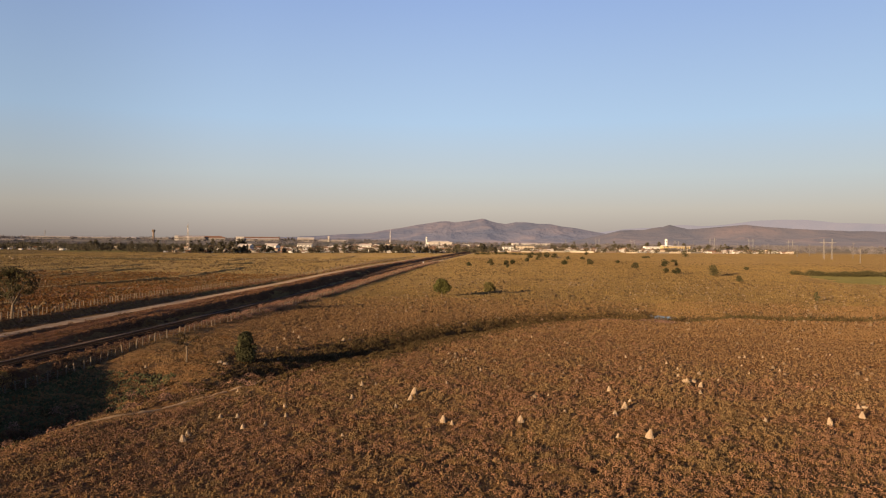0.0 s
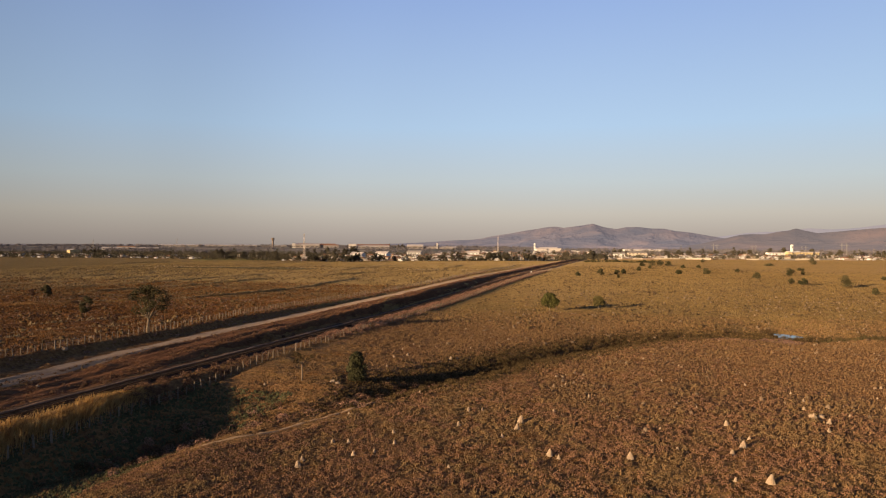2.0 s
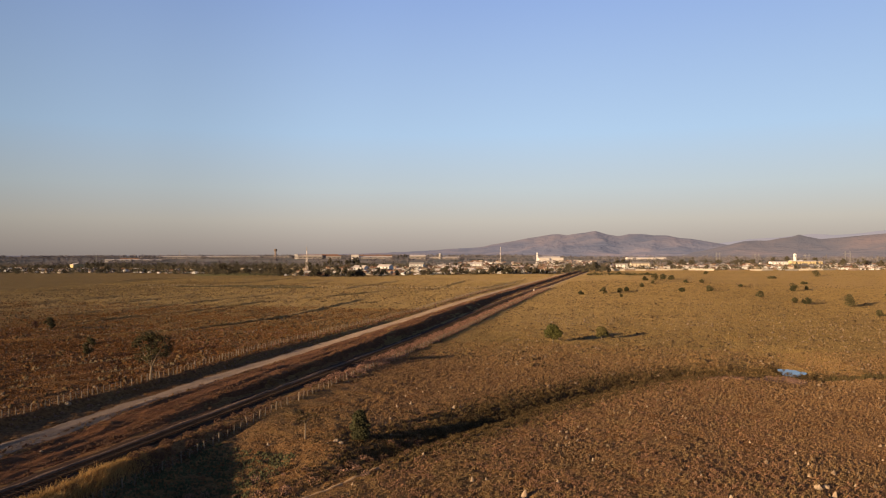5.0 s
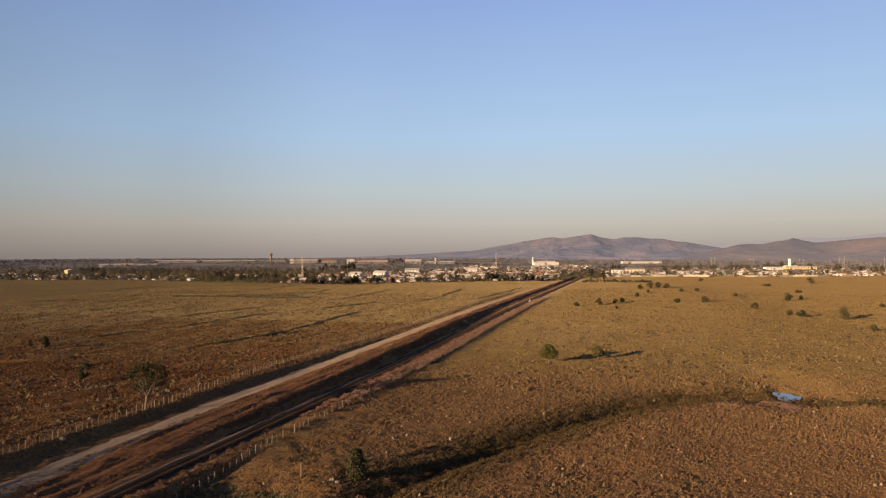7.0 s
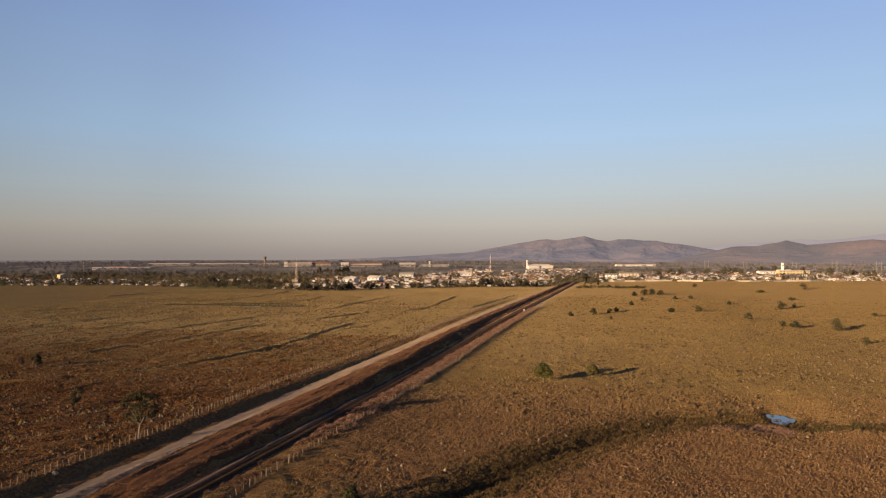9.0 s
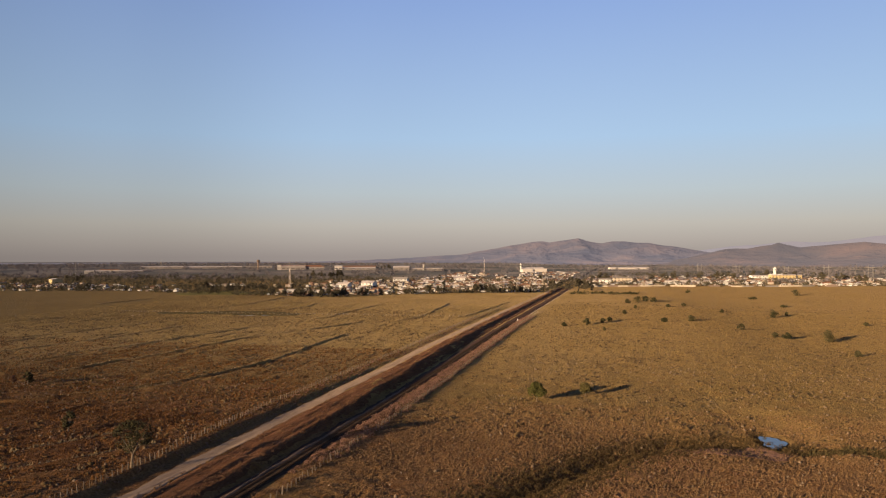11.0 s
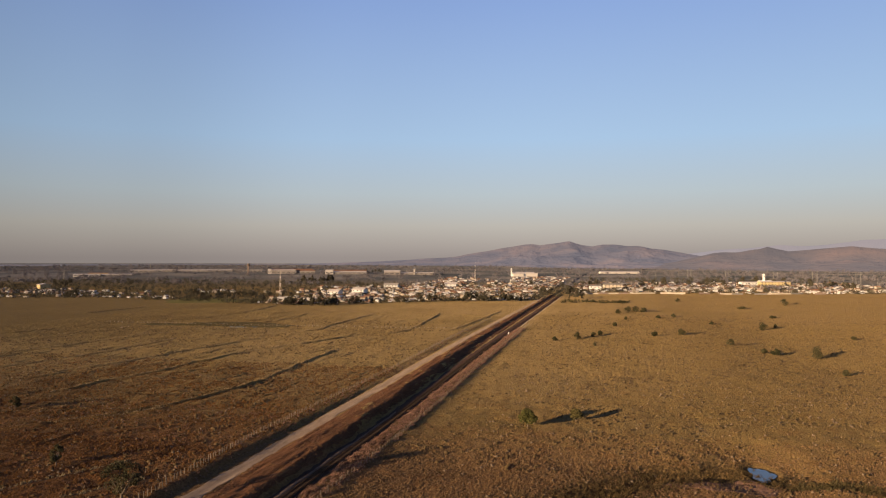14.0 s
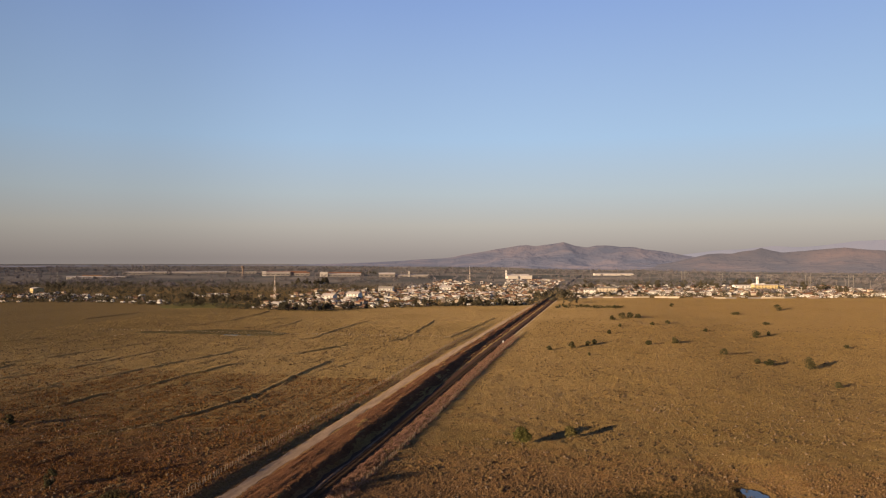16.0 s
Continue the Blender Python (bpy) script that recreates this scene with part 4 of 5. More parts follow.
tufts("grass_tufts", scatter(rng, 4500, 10, 330, 640, 1040, 60, 21, 0.3), 1.0, 0.25, M_TUFT_PALE, 24, "clumps of dry brown pasture grass", 0)
tufts("grass_tufts", scatter(rng, 9000, 220, 400, 190, 330, 14, 38), 0.5, 0.2, M_TUFT_PALE, 48, "clumps of dry brown pasture grass", 0)
hummocks(scatter(rng, 3000, 12, 300, 185, 400, 20, 39), 0.56, 0.6, M_HUMMOCK, 49, "earthy hummocks dotted over the grazed pasture")
hummocks(scatter(rng, 2600, 12, 400, 380, 700, 25, 29), 0.7, 0.55, M_HUMMOCK, 69, "earthy hummocks far out in the pasture")
hummocks(scatter(rng, 6500, -330, -30, 95, 560, 25, 30), 0.6, 0.6, M_HUMMOCK, 58, "earthy hummocks dotted over the western pasture")
hummocks(scatter(rng, 700, 30, 260, 150, 330, 30, 19, 0.5), 0.42, 0.52, M_STONE, 18, "pale clay lumps and old mounds scattered in the pasture")
hummocks(scatter(rng, 600, -200, -32, 95, 330, 30, 17, 0.5), 0.4, 0.52, M_STONE, 16, "pale clay lumps scattered in the western pasture")
tufts("verge_tufts", scatter(rng, 4200, -17.0, -5.5, 50, 300, 5, 34), 0.35, 0.22, M_TUFT, 44, "low dry reddish growth on the verge", 4)


def in_view(p, y0, y1):
    """Keeps the points of the open wedge of ground south of the gully."""
    x, y = p[:, 0], p[:, 1]
    gx = np.interp(y, [40, 58, 78, 98, 116, 137, 155, 175, 191, 201], [15, 25, 35, 40.5, 48, 56, 66, 77, 92, 112])
    return p[(y > y0) & (y < y1) & (x > gx) & (np.abs(x - 74 + 0.16 * y) < 0.62 * y + 14)]


def bank_grass():
    """Grass on the crests of the contour banks, coloured pale for the sun on them."""
    rng = np.random.default_rng(81)
    out = []
    for t in TERRACES:
        p = np.array(t, float)
        d = np.concatenate([[0], np.cumsum(np.hypot(*np.diff(p, axis=0).T))])
        u = rng.uniform(0, d[-1], int(d[-1] * 3.2))
        out.append(np.stack([np.interp(u, d, p[:, 0]) + rng.normal(size=len(u)) * 0.5 - 0.9, np.interp(u, d, p[:, 1])], -1))
    tufts("bank_grass", np.concatenate(out), 0.42, 0.75, M_STRAW, 82, "grass on the contour banks, paled like sunlit crests", 3)


bank_grass()

low_shrubs = scatter(np.random.default_rng(83), 52000, 14, 150, 44, 200, 3.0, 84, 0.3)
thin = np.random.default_rng(91).uniform(0, 1, len(low_shrubs))
low_shrubs = low_shrubs[thin > 0.72 * step(84, 118, low_shrubs[:, 1] + 7 * vnoise(low_shrubs[:, 0], low_shrubs[:, 1], 14, 92)) + 0.4 * step(90, 112, low_shrubs[:, 0])]
for mx, my, ms in MOUNDS_A + MOUNDS_B:
    low_shrubs = low_shrubs[np.hypot(low_shrubs[:, 0] - mx, low_shrubs[:, 1] - my + 0.3) > 0.45 + 0.25 * ms]
olive_part = vnoise(low_shrubs[:, 0], low_shrubs[:, 1], 7, 93) + 0.6 * vnoise(low_shrubs[:, 0], low_shrubs[:, 1], 1.5, 94) > 0.12
for pick, mat, tint in ((~olive_part, M_NEAR, "red-brown"), (olive_part, M_NEAR_OLIVE, "olive-brown")):
    group = low_shrubs[pick]
    lumps("low_shrubs", in_view(group, 46, 84), 0.16, 0.4, 0.1, 20, mat, 85, "knee-high " + tint + " shrubs covering the near pasture", 0.85)
    lumps("low_shrubs", in_view(group, 84, 128), 0.16, 0.36, 0.12, 12, mat, 86, "knee-high " + tint + " shrubs thinning out across the pasture", 0.8)
    lumps("low_shrubs", in_view(group, 128, 196), 0.16, 0.34, 0.15, 8, mat, 87, "low " + tint + " shrubs scattered by the gully", 0.75)
clods = scatter(np.random.default_rng(95), 1500, 60, 215, 84, 196, 12, 96, 0.5)
hummocks(clods, 0.34, 0.36, M_CLOD, 97, "dark earth clods strewn over the pasture")
west_shrubs = scatter(np.random.default_rng(88), 2600, -150, -30, 80, 230, 8.0, 89, 0.5)
lumps("low_shrubs", west_shrubs, 0.2, 0.5, 0.18, 12, M_NEAR, 90, "low red-brown shrubs in the western pasture", 0.75)

rng = np.random.default_rng(50)
lumps("dry_brush", np.stack([rng.uniform(3.6, 8.8, 560), 84 + 380 * rng.uniform(0, 1, 560) ** 1.5], -1), 0.3, 0.85, 0.14, 80, M_BRUSH, 51, "reddish dry brush between railway and fence")
lumps("dry_brush", np.stack([rng.uniform(3.4, 10.2, 1500), 150 + 376 * rng.uniform(0, 1, 1500)], -1), 0.3, 1.0, 0.16, 50, M_BRUSH_PALE, 62, "pale reddish dry brush along the railway fence")
lumps("dry_brush", np.stack([rng.uniform(4.6, 9.4, 620), rng.uniform(215, 500, 620)], -1), 0.35, 0.95, 0.26, 34, M_BRUSH_PALE, 68, "thick reddish brush between rails and fence")
lumps("dry_brush", np.stack([rng.uniform(3.3, 5.0, 330), 140 + 404 * rng.uniform(0, 1, 330) ** 1.2], -1), 0.2, 0.6, 0.18, 36, M_BRUSH_PALE, 63, "pale low brush beside the rails")
lumps("dry_brush", np.stack([rng.uniform(-9.0, -4.6, 420), 90 + 410 * rng.uniform(0, 1, 420) ** 1.2], -1), 0.15, 0.6, 0.14, 44, M_BRUSH, 64, "pale dry brush on the brink of the cutting")
lumps("dry_brush", np.stack([rng.uniform(-7.2, -3.6, 260), 60 + 380 * rng.uniform(0, 1, 260) ** 1.3], -1), 0.15, 0.5, 0.14, 50, M_BRUSH, 52, "reddish dry brush on the cutting edge")
lumps("dry_brush", np.stack([rng.uniform(-27.6, -25.8, 420), 60 + 480 * rng.uniform(0, 1, 420)], -1), 0.22, 0.6, 0.17, 30, M_BRUSH, 53, "low dry brush along the road bank")


lumps("dry_brush", np.stack([rng.uniform(-16.5, -5.0, 640), 60 + 400 * rng.uniform(0, 1, 640) ** 1.2], -1), 0.12, 0.4, 0.12, 36, M_BRUSH, 100, "low reddish growth on the furrowed verge")
lumps("dry_brush", np.stack([rng.uniform(-31.8, -28.4, 420), 165 + 330 * rng.uniform(0, 1, 420)], -1), 0.2, 0.5, 0.17, 26, M_BRUSH_PALE, 98, "pale dry brush along the road fence")
lumps("dry_brush", np.stack([rng.uniform(-26.0, -23.6, 420), 60 + 360 * rng.uniform(0, 1, 420)], -1), 0.12, 0.34, 0.15, 26, M_BRUSH_PALE, 99, "pale dry brush on the road bank")


def along(pts, n, spread, rng):
    out = []
    for _ in range(n):
        k = rng.integers(0, len(pts) - 1)
        t = rng.uniform()
        out.append((pts[k][0] + (pts[k + 1][0] - pts[k][0]) * t + rng.normal() * spread, pts[k][1] + (pts[k + 1][1] - pts[k][1]) * t + rng.normal() * spread))
    return np.array(out)


lumps("gully_brush", along(GULLY[1:], 170, 2.6, rng), 0.3, 0.8, 0.16, 70, M_REED, 54, "olive and brown brush along the gully")
lumps("gully_brush", along(GULLY[6:], 620, 4.4, rng), 0.25, 0.75, 0.15, 50, M_REED, 57, "olive and brown brush on the wet ground by the gully")
lumps("gully_brush", along(GULLY_EAST, 240, 2.4, rng), 0.3, 0.75, 0.2, 50, M_REED, 55, "olive and brown brush along the gully")
lumps("gully_brush", along(GULLY[2:6], 50, 3.0, rng), 0.3, 0.7, 0.16, 60, M_BRUSH, 59, "brown dry growth in the gully mouth")
lumps("gully_brush", along(GULLY[2:7], 70, 3.2, rng), 0.3, 0.8, 0.16, 70, M_BRUSH, 56, "reddish dry brush in the gully mouth")


lumps("gully_brush", along(GULLY[2:6], 46, 3.6, rng), 0.35, 0.9, 0.16, 80, M_BRUSH_PALE, 65, "pale reddish brush in the gully mouth")

tufts("rank_grass", along(GULLY[5:], 11000, 4.8, rng), 0.42, 0.36, M_RANK, 66, "rank olive grass on the wet ground along the gully", 3)
tufts("rank_grass", np.stack([rng.uniform(7, 24, 5200), rng.uniform(44, 98, 5200)], -1), 0.34, 0.34, M_HOLLOW, 70, "dark green grass in the hollow below the embankment", 2)
tufts("rank_grass", along(GULLY_EAST[1:], 2200, 1.5, rng), 0.42, 0.7, M_MARSH, 67, "rank olive grass along the eastern gully", 3)


def tall_grass():
    rng = np.random.default_rng(60)
    n = 12500
    y = 36 + 51 * rng.uniform(0, 1, n)
    x = 5.9 - 1.1 * step(74, 88, y) + rng.normal(size=n) * 0.95 + 0.6 * vnoise(y, y * 0, 4, 61)
    z = terrain(x, y)
    h = (rng.uniform(0.35, 1.1, n) + 0.4 * np.clip(x - 5.6, 0, 2.2)) * (1 - 0.55 * step(76, 86, y)) * (1 + 0.5 * vnoise(x, y, 1.7, 62))
    a = rng.uniform(0, 2 * np.pi, n)
    s = np.stack([np.cos(a), np.sin(a), 0 * a], -1) * 0.03
    b = np.stack([x, y, z], -1)
    lean = np.stack([rng.normal(size=n) * 0.35 + 0.2, rng.normal(size=n) * 0.35 + 0.1, h], -1)
    m = b + lean * np.array([0.35, 0.35, 0.6])
    v = np.concatenate([b - s, b + s, m + s * 0.8, m - s * 0.8, b + lean])
    i = np.arange(n)
    f = np.concatenate([np.stack([i, i + n, i + 2 * n], -1), np.stack([i, i + 2 * n, i + 3 * n], -1), np.stack([i + 3 * n, i + 2 * n, i + 4 * n], -1)])
    tagged(mesh_object("tall_grass", v, f, M_TALL, False), "tall golden straw grass on the railway embankment", "grass", kind="stuff")


tall_grass()

# ---- termite mounds ----


def mound_data(seed):
    rng = random.Random(seed)
    bm = bmesh.new()
    rings, sides = [], 9
    prof = [(0.62, -0.12), (0.5, 0.12), (0.38, 0.42), (0.27, 0.7), (0.15, 0.92), (0.05, 1.0)]
    for r, z in prof:
        rings.append([bm.verts.new((r * rng.uniform(0.8, 1.2) * math.cos(2 * math.pi * i / sides) + 0.12 * z * (seed - 2), r * rng.uniform(0.8, 1.2) * math.sin(2 * math.pi * i / sides), z + rng.uniform(-0.04, 0.04))) for i in range(sides)])
    for a, b in zip(rings, rings[1:]):
        for i in range(sides):
            bm.faces.new((a[i], a[(i + 1) % sides], b[(i + 1) % sides], b[i]))
    bm.faces.new(rings[-1])
    return part("termite_mound", bm, M_MOUND, smooth=False)


def build_mounds():
    first = [mound_data(s) for s in range(4)]
    rng = random.Random(71)
    todo = MOUNDS_A + MOUNDS_B
    while len(todo) < 190:
        x, y = rng.uniform(20, 210), 95 + 240 * rng.random() ** 1.1
        if rng.random() < 0.5 + 0.5 * float(vnoise(np.array([x]), np.array([y]), 25, 77)[0]) and math.hypot(x - POND[0], y - POND[1]) > 14:
            todo.append((x, y, rng.uniform(0.4, 0.95)))
    for _ in range(80):
        todo.append((rng.uniform(-130, -31), 90 + 220 * rng.random() ** 1.3, rng.uniform(0.45, 1.15)))
    for i, (x, y, s) in enumerate(todo):
        k = i % 4
        h = 0.46 * s
        m = pose(x, y, height(x, y) + 0.02, rng.uniform(-6, 6), rng.uniform(-6, 6), rng.uniform(0, 360)) @ Matrix.Diagonal((0.38 * s * rng.uniform(0.8, 1.3), 0.38 * s, h * 0.92, 1))
        if i < 4:
            ob = first[k]
            ob.matrix_basis = m
        else:
            ob = new("termite_mound", first[k].data)
            ob.matrix_basis = m
        tagged(ob, "tall pale clay termite mound in dry grass" if s > 1.35 else "small pale clay termite mound in dry grass", "termite mound", "termite mounds of the pasture")


build_mounds()


def pale_stones():
    rng = np.random.default_rng(75)
    p = np.concatenate([scatter(rng, 420, 30, 300, 100, 400, 18, 76), scatter(rng, 200, 58, 200, 82, 200, 14, 78)])
    n = len(p)
    r = rng.uniform(0.12, 0.4, n)
    z = terrain(p[:, 0], p[:, 1]) + 0.12
    V, F = [], []
    idx = np.arange(n)
    for k, (a, zz) in enumerate([(2 * math.pi * i / 5, -0.5) for i in range(5)] + [(2 * math.pi * i / 5 + 0.5, 0.5) for i in range(5)] + [(0, 1.0)]):
        q = r * rng.uniform(0.7, 1.2, n) * (0 if k == 10 else (1.0 if k < 5 else 0.7))
        V.append(np.stack([p[:, 0] + q * math.cos(a), p[:, 1] + q * math.sin(a), z + r * zz * rng.uniform(0.8, 1.2, n)], -1))
    for i in range(5):
        j = (i + 1) % 5
        F += [np.stack([idx + i * n, idx + j * n, idx + (5 + i) * n], -1), np.stack([idx + j * n, idx + (5 + j) * n, idx + (5 + i) * n], -1), np.stack([idx + (5 + i) * n, idx + (5 + j) * n, idx + 10 * n], -1)]
    tagged(mesh_object("pale_stones", np.concatenate(V), np.concatenate(F), M_STONE, False), "small pale stones and clods strewn in the grass", "stones", kind="stuff")


pale_stones()


# ---- marker and loose rocks ----


def build_marker():
    root = tagged(empty("railway_marker", 3.0, 486, height(3.0, 486)), "white painted concrete marker beside the track", "marker")
    bm = bmesh.new()
    box(bm, -0.35, -0.2, -0.2, 0.35, 0.2, 1.7)
    bmesh.ops.bevel(bm, geom=list(bm.edges), offset=0.05, segments=1)
    part("slab", bm, M_WHITE, root)
    bm = bmesh.new()
    box(bm, -0.4, -0.25, 1.7, 0.4, 0.25, 1.85)
    part("cap", bm, M_WHITE, root)


build_marker()


def boulder(x, y, size, seed, label):
    rng = random.Random(seed)
    bm = bmesh.new()
    bmesh.ops.create_icosphere(bm, subdivisions=2, radius=size)
    for v in bm.verts:
        n = noise.noise(v.co * (1.6 / size) + Vector((seed * 3.1, 0, 0)))
        v.co *= 1 + 0.35 * n + rng.uniform(-0.05, 0.05)
        v.co.z *= 0.8
    ob = part("boulder", bm, M_MOUND)
    ob.matrix_basis = pose(x, y, height(x, y) + size * 0.3, 0, 0, rng.uniform(0, 360))
    tagged(ob, label, "boulder")


BOULDERS = [(-26.0, 104.7, 0.75), (-11.1, 84.1, 0.5), (28.6, 103.2, 0.6), (27.4, 103.9, 0.7), (26.6, 102.6, 0.4), (-284, 455, 1.0), (-284.4, 463, 0.9), (96, 97.8, 0.7), (97.1, 98.6, 0.6), (113.5, 86.4, 0.5)]
for i, (bx, by, bs) in enumerate(BOULDERS):
    boulder(bx, by, bs * 0.7, i, "pale weathered boulder in the dry grass")

# ---- the town beyond the pasture ----
EDGE_X = [-1100, -697, -556, -443, -356, -237, -199, -114, -48, -11, 14, 87, 168, 247, 327, 375, 470, 700]
EDGE_Y = [760, 752, 786, 750, 730, 712, 765, 828, 845, 890, 1050, 1068, 1088, 1092, 1112, 1124, 1140, 1180]


def edge(x):
    return float(np.interp(x, EDGE_X, EDGE_Y))


def gable(bm, w, d, z, rise, over=0.5):
    """A pitched roof slab with thickness, ridge along x."""
    x, y, t = w / 2 + over, d / 2 + over, 0.18
    v = [bm.verts.new(c) for c in ((-x, -y, z - 0.1), (x, -y, z - 0.1), (x, 0, z + rise), (-x, 0, z + rise), (-x, y, z - 0.1), (x, y, z - 0.1))]
    u = [bm.verts.new((c.co.x, c.co.y, c.co.z + t)) for c in v]
    for a, b, c, e in ((0, 1, 2, 3), (3, 2, 5, 4)):
        bm.faces.new((u[a], u[b], u[c], u[e]))
        bm.faces.new((v[e], v[c], v[b], v[a]))
    for a, b in ((0, 1), (1, 2), (2, 5), (5, 4), (4, 3), (3, 0)):
        bm.faces.new((v[a], v[b], u[b], u[a]))


def house_walls(bm, w, d, h, rise):
    v = [bm.verts.new((x, y, z)) for z in (-1.5, h) for x, y in ((-w / 2, -d / 2), (w / 2, -d / 2), (w / 2, d / 2), (-w / 2, d / 2))]
    for f in ((4, 5, 6, 7), (0, 1, 5, 4), (1, 2, 6, 5), (2, 3, 7, 6), (3, 0, 4, 7)):
        bm.faces.new([v[i] for i in f])
    if rise:
        for s in (-1, 1):
            a, b, c = [bm.verts.new((s * w / 2, y, z)) for y, z in ((-d / 2, h), (d / 2, h), (0, h + rise))]
            bm.faces.new((a, b, c))


def house(w, d, h, rise, wall, roof, label):
    root = tagged(empty("house"), label, "house", "houses of the town")
    bm = bmesh.new()
    house_walls(bm, w, d, h, rise)
    part("wall", bm, wall, root)
    bm = bmesh.new()
    if rise:
        gable(bm, w, d, h, rise)
    else:
        box(bm, -w / 2 - 0.15, -d / 2 - 0.15, h, w / 2 + 0.15, d / 2 + 0.15, h + 0.5)
    part("roof", bm, roof, root)
    for st in range(max(1, int(h // 2.8))):
        for k in range(max(2, int(w // 3.2))):
            x = -w / 2 + (k + 0.5) * w / max(2, int(w // 3.2))
            bm = bmesh.new()
            if k == 0 and st == 0:
                box(bm, x - 0.45, -d / 2 - 0.05, 0, x + 0.45, -d / 2 + 0.05, 2.1)
                part("door", bm, M_TILE, root)
            else:
                box(bm, x - 0.65, -d / 2 - 0.04, st * 2.9 + 1.0, x + 0.65, -d / 2 + 0.06, st * 2.9 + 2.2)
                part("window", bm, M_GLASS, root)
    return root


HOUSES = [
    (9, 8, 3.1, 1.3, M_WHITE, M_TILE, "small white house with terracotta gable roof"),
    (11, 8, 3.2, 1.2, M_CREAM, M_FIBRE, "cream house with grey fibre-cement roof"),
    (8, 8, 4.9, 0, M_WHITE, M_FIBRE, "white two-storey flat-roofed house"),
    (12, 9, 3.2, 1.6, M_WHITE, M_FIBRE, "long white house with grey gable roof"),
    (9, 10, 4.7, 1.3, M_CREAM, M_TILE, "cream two-storey house with terracotta roof"),
    (8, 7, 3.0, 0.9, M_GREY, M_FIBRE, "bare block house with grey roof"),
    (14, 10, 4.2, 1.5, M_WHITE, M_METAL, "white shed with pale metal roof"),
    (10, 8, 3.1, 1.5, M_GREY, M_TILE, "unplastered house with terracotta roof"),
]


# plan and width of the large buildings, kept free of houses
BIG = [(350, 1428, 22), (317, 1408, 30), (360, 1400, 54), (-833, 964, 24), (-208, 1218, 20), (-304, 917, 18), (-285, 965, 19), (44, 1176, 18), (72, 1222, 30), (-295, 1146, 24)]


def build_town():
    rng = random.Random(90)
    plots = []
    for gx in range(-1150, 520, 9):
        for gy in range(700, 1960, 13):
            x, y = gx + rng.uniform(-3, 3), gy + rng.uniform(-4, 4)
            if -30 < x < 10 or abs((gy - 700) % 60 - 30) > 25 and rng.random() < 0.3:
                continue
            depth = y - edge(x) - 16
            n = float(vnoise(np.array([x]), np.array([y]), 90, 91)[0])
            want = (0.62 if depth < 330 else 0.4) if -340 < x < 440 else 0.2
            reach = (880 if x > -300 else 480) if x < 0 else 390
            if x < -440:
                reach = 230
            if -470 < x < -350 and depth < 120:
                continue
            if any(abs(x - bx) < 12 + bw / 2 and abs(y - by) < 16 for bx, by, bw in BIG):
                continue
            if depth < 0 or depth > reach or rng.random() > want + 0.45 * n:
                continue
            plots.append((depth, x, y))
    plots.sort()
    first = [house(*spec) for spec in HOUSES]
    used = set()
    walls = {k: [] for k in range(8)}
    for i, (depth, x, y) in enumerate(plots):
        k = rng.choice((0, 0, 0, 1, 2, 3, 4, 4, 5, 5, 6, 7, 7))
        turn = rng.choice((0, 90, -90, 0, 180)) + rng.uniform(-6, 6)
        m = pose(x, y, height(x, y), 0, 0, turn) @ Matrix.Scale(rng.uniform(0.52, 0.82) * (0.85 if x < -440 else 1), 4)
        if i < 290:
            if k in used:
                copy_thing(first[k], m)
            else:
                used.add(k)
                first[k].matrix_basis = m
        else:
            walls[k].append(m)
    for k, spec in enumerate(HOUSES):
        if k not in used:
            first[k].matrix_basis = walls[k].pop() if walls[k] else pose(-300, 900, height(-300, 900))
        wv, wr = bmesh.new(), bmesh.new()
        w, d, h, rise = spec[:4]
        for m in walls[k]:
            a, b = bmesh.new(), bmesh.new()
            house_walls(a, w, d, h, rise)
            if rise:
                gable(b, w, d, h, rise)
            else:
                box(b, -w / 2 - 0.15, -d / 2 - 0.15, h, w / 2 + 0.15, d / 2 + 0.15, h + 0.5)
            for src, dst in ((a, wv), (b, wr)):
                vs = {v: dst.verts.new(m @ v.co) for v in src.verts}
                for f in src.faces:
                    dst.faces.new([vs[v] for v in f.verts])
                src.free()
        root = tagged(empty("more_houses"), "rows of houses deep in the town, " + spec[6].split(" with")[0], "houses", kind="stuff")
        part("walls", wv, spec[4], root)
        part("roofs", wr, spec[5], root)


build_town()


def block(name, cat, label, x, y, w, d, h, wall, roof, turn=0, rise=1.5, rows=1, z=None):
    """A larger building: walls, roof and rows of windows on the long fronts."""
    root = tagged(empty(name, x, y, height(x, y) if z is None else z, turn), label, cat)
    bm = bmesh.new()
    house_walls(bm, w, d, h, rise)
    part("wall", bm, wall, root)
    bm = bmesh.new()
    gable(bm, w, d, h, rise, 0.8)
    part("roof", bm, roof, root)
    n = max(3, int(w / (6 if rows > 1 else 11)))
    for st in range(rows):
        for k in range(n):
            cx = -w / 2 + (k + 0.5) * w / n
            bm = bmesh.new()
            zz = h * (st + 0.35) / rows
            ww = 0.7 if rows == 1 else 1.0
            box(bm, cx - ww, -d / 2 - 0.06, zz, cx + ww, -d / 2 + 0.05, zz + min(1.5, h / rows * 0.4))
            part("window", bm, M_GLASS, root)
    return root


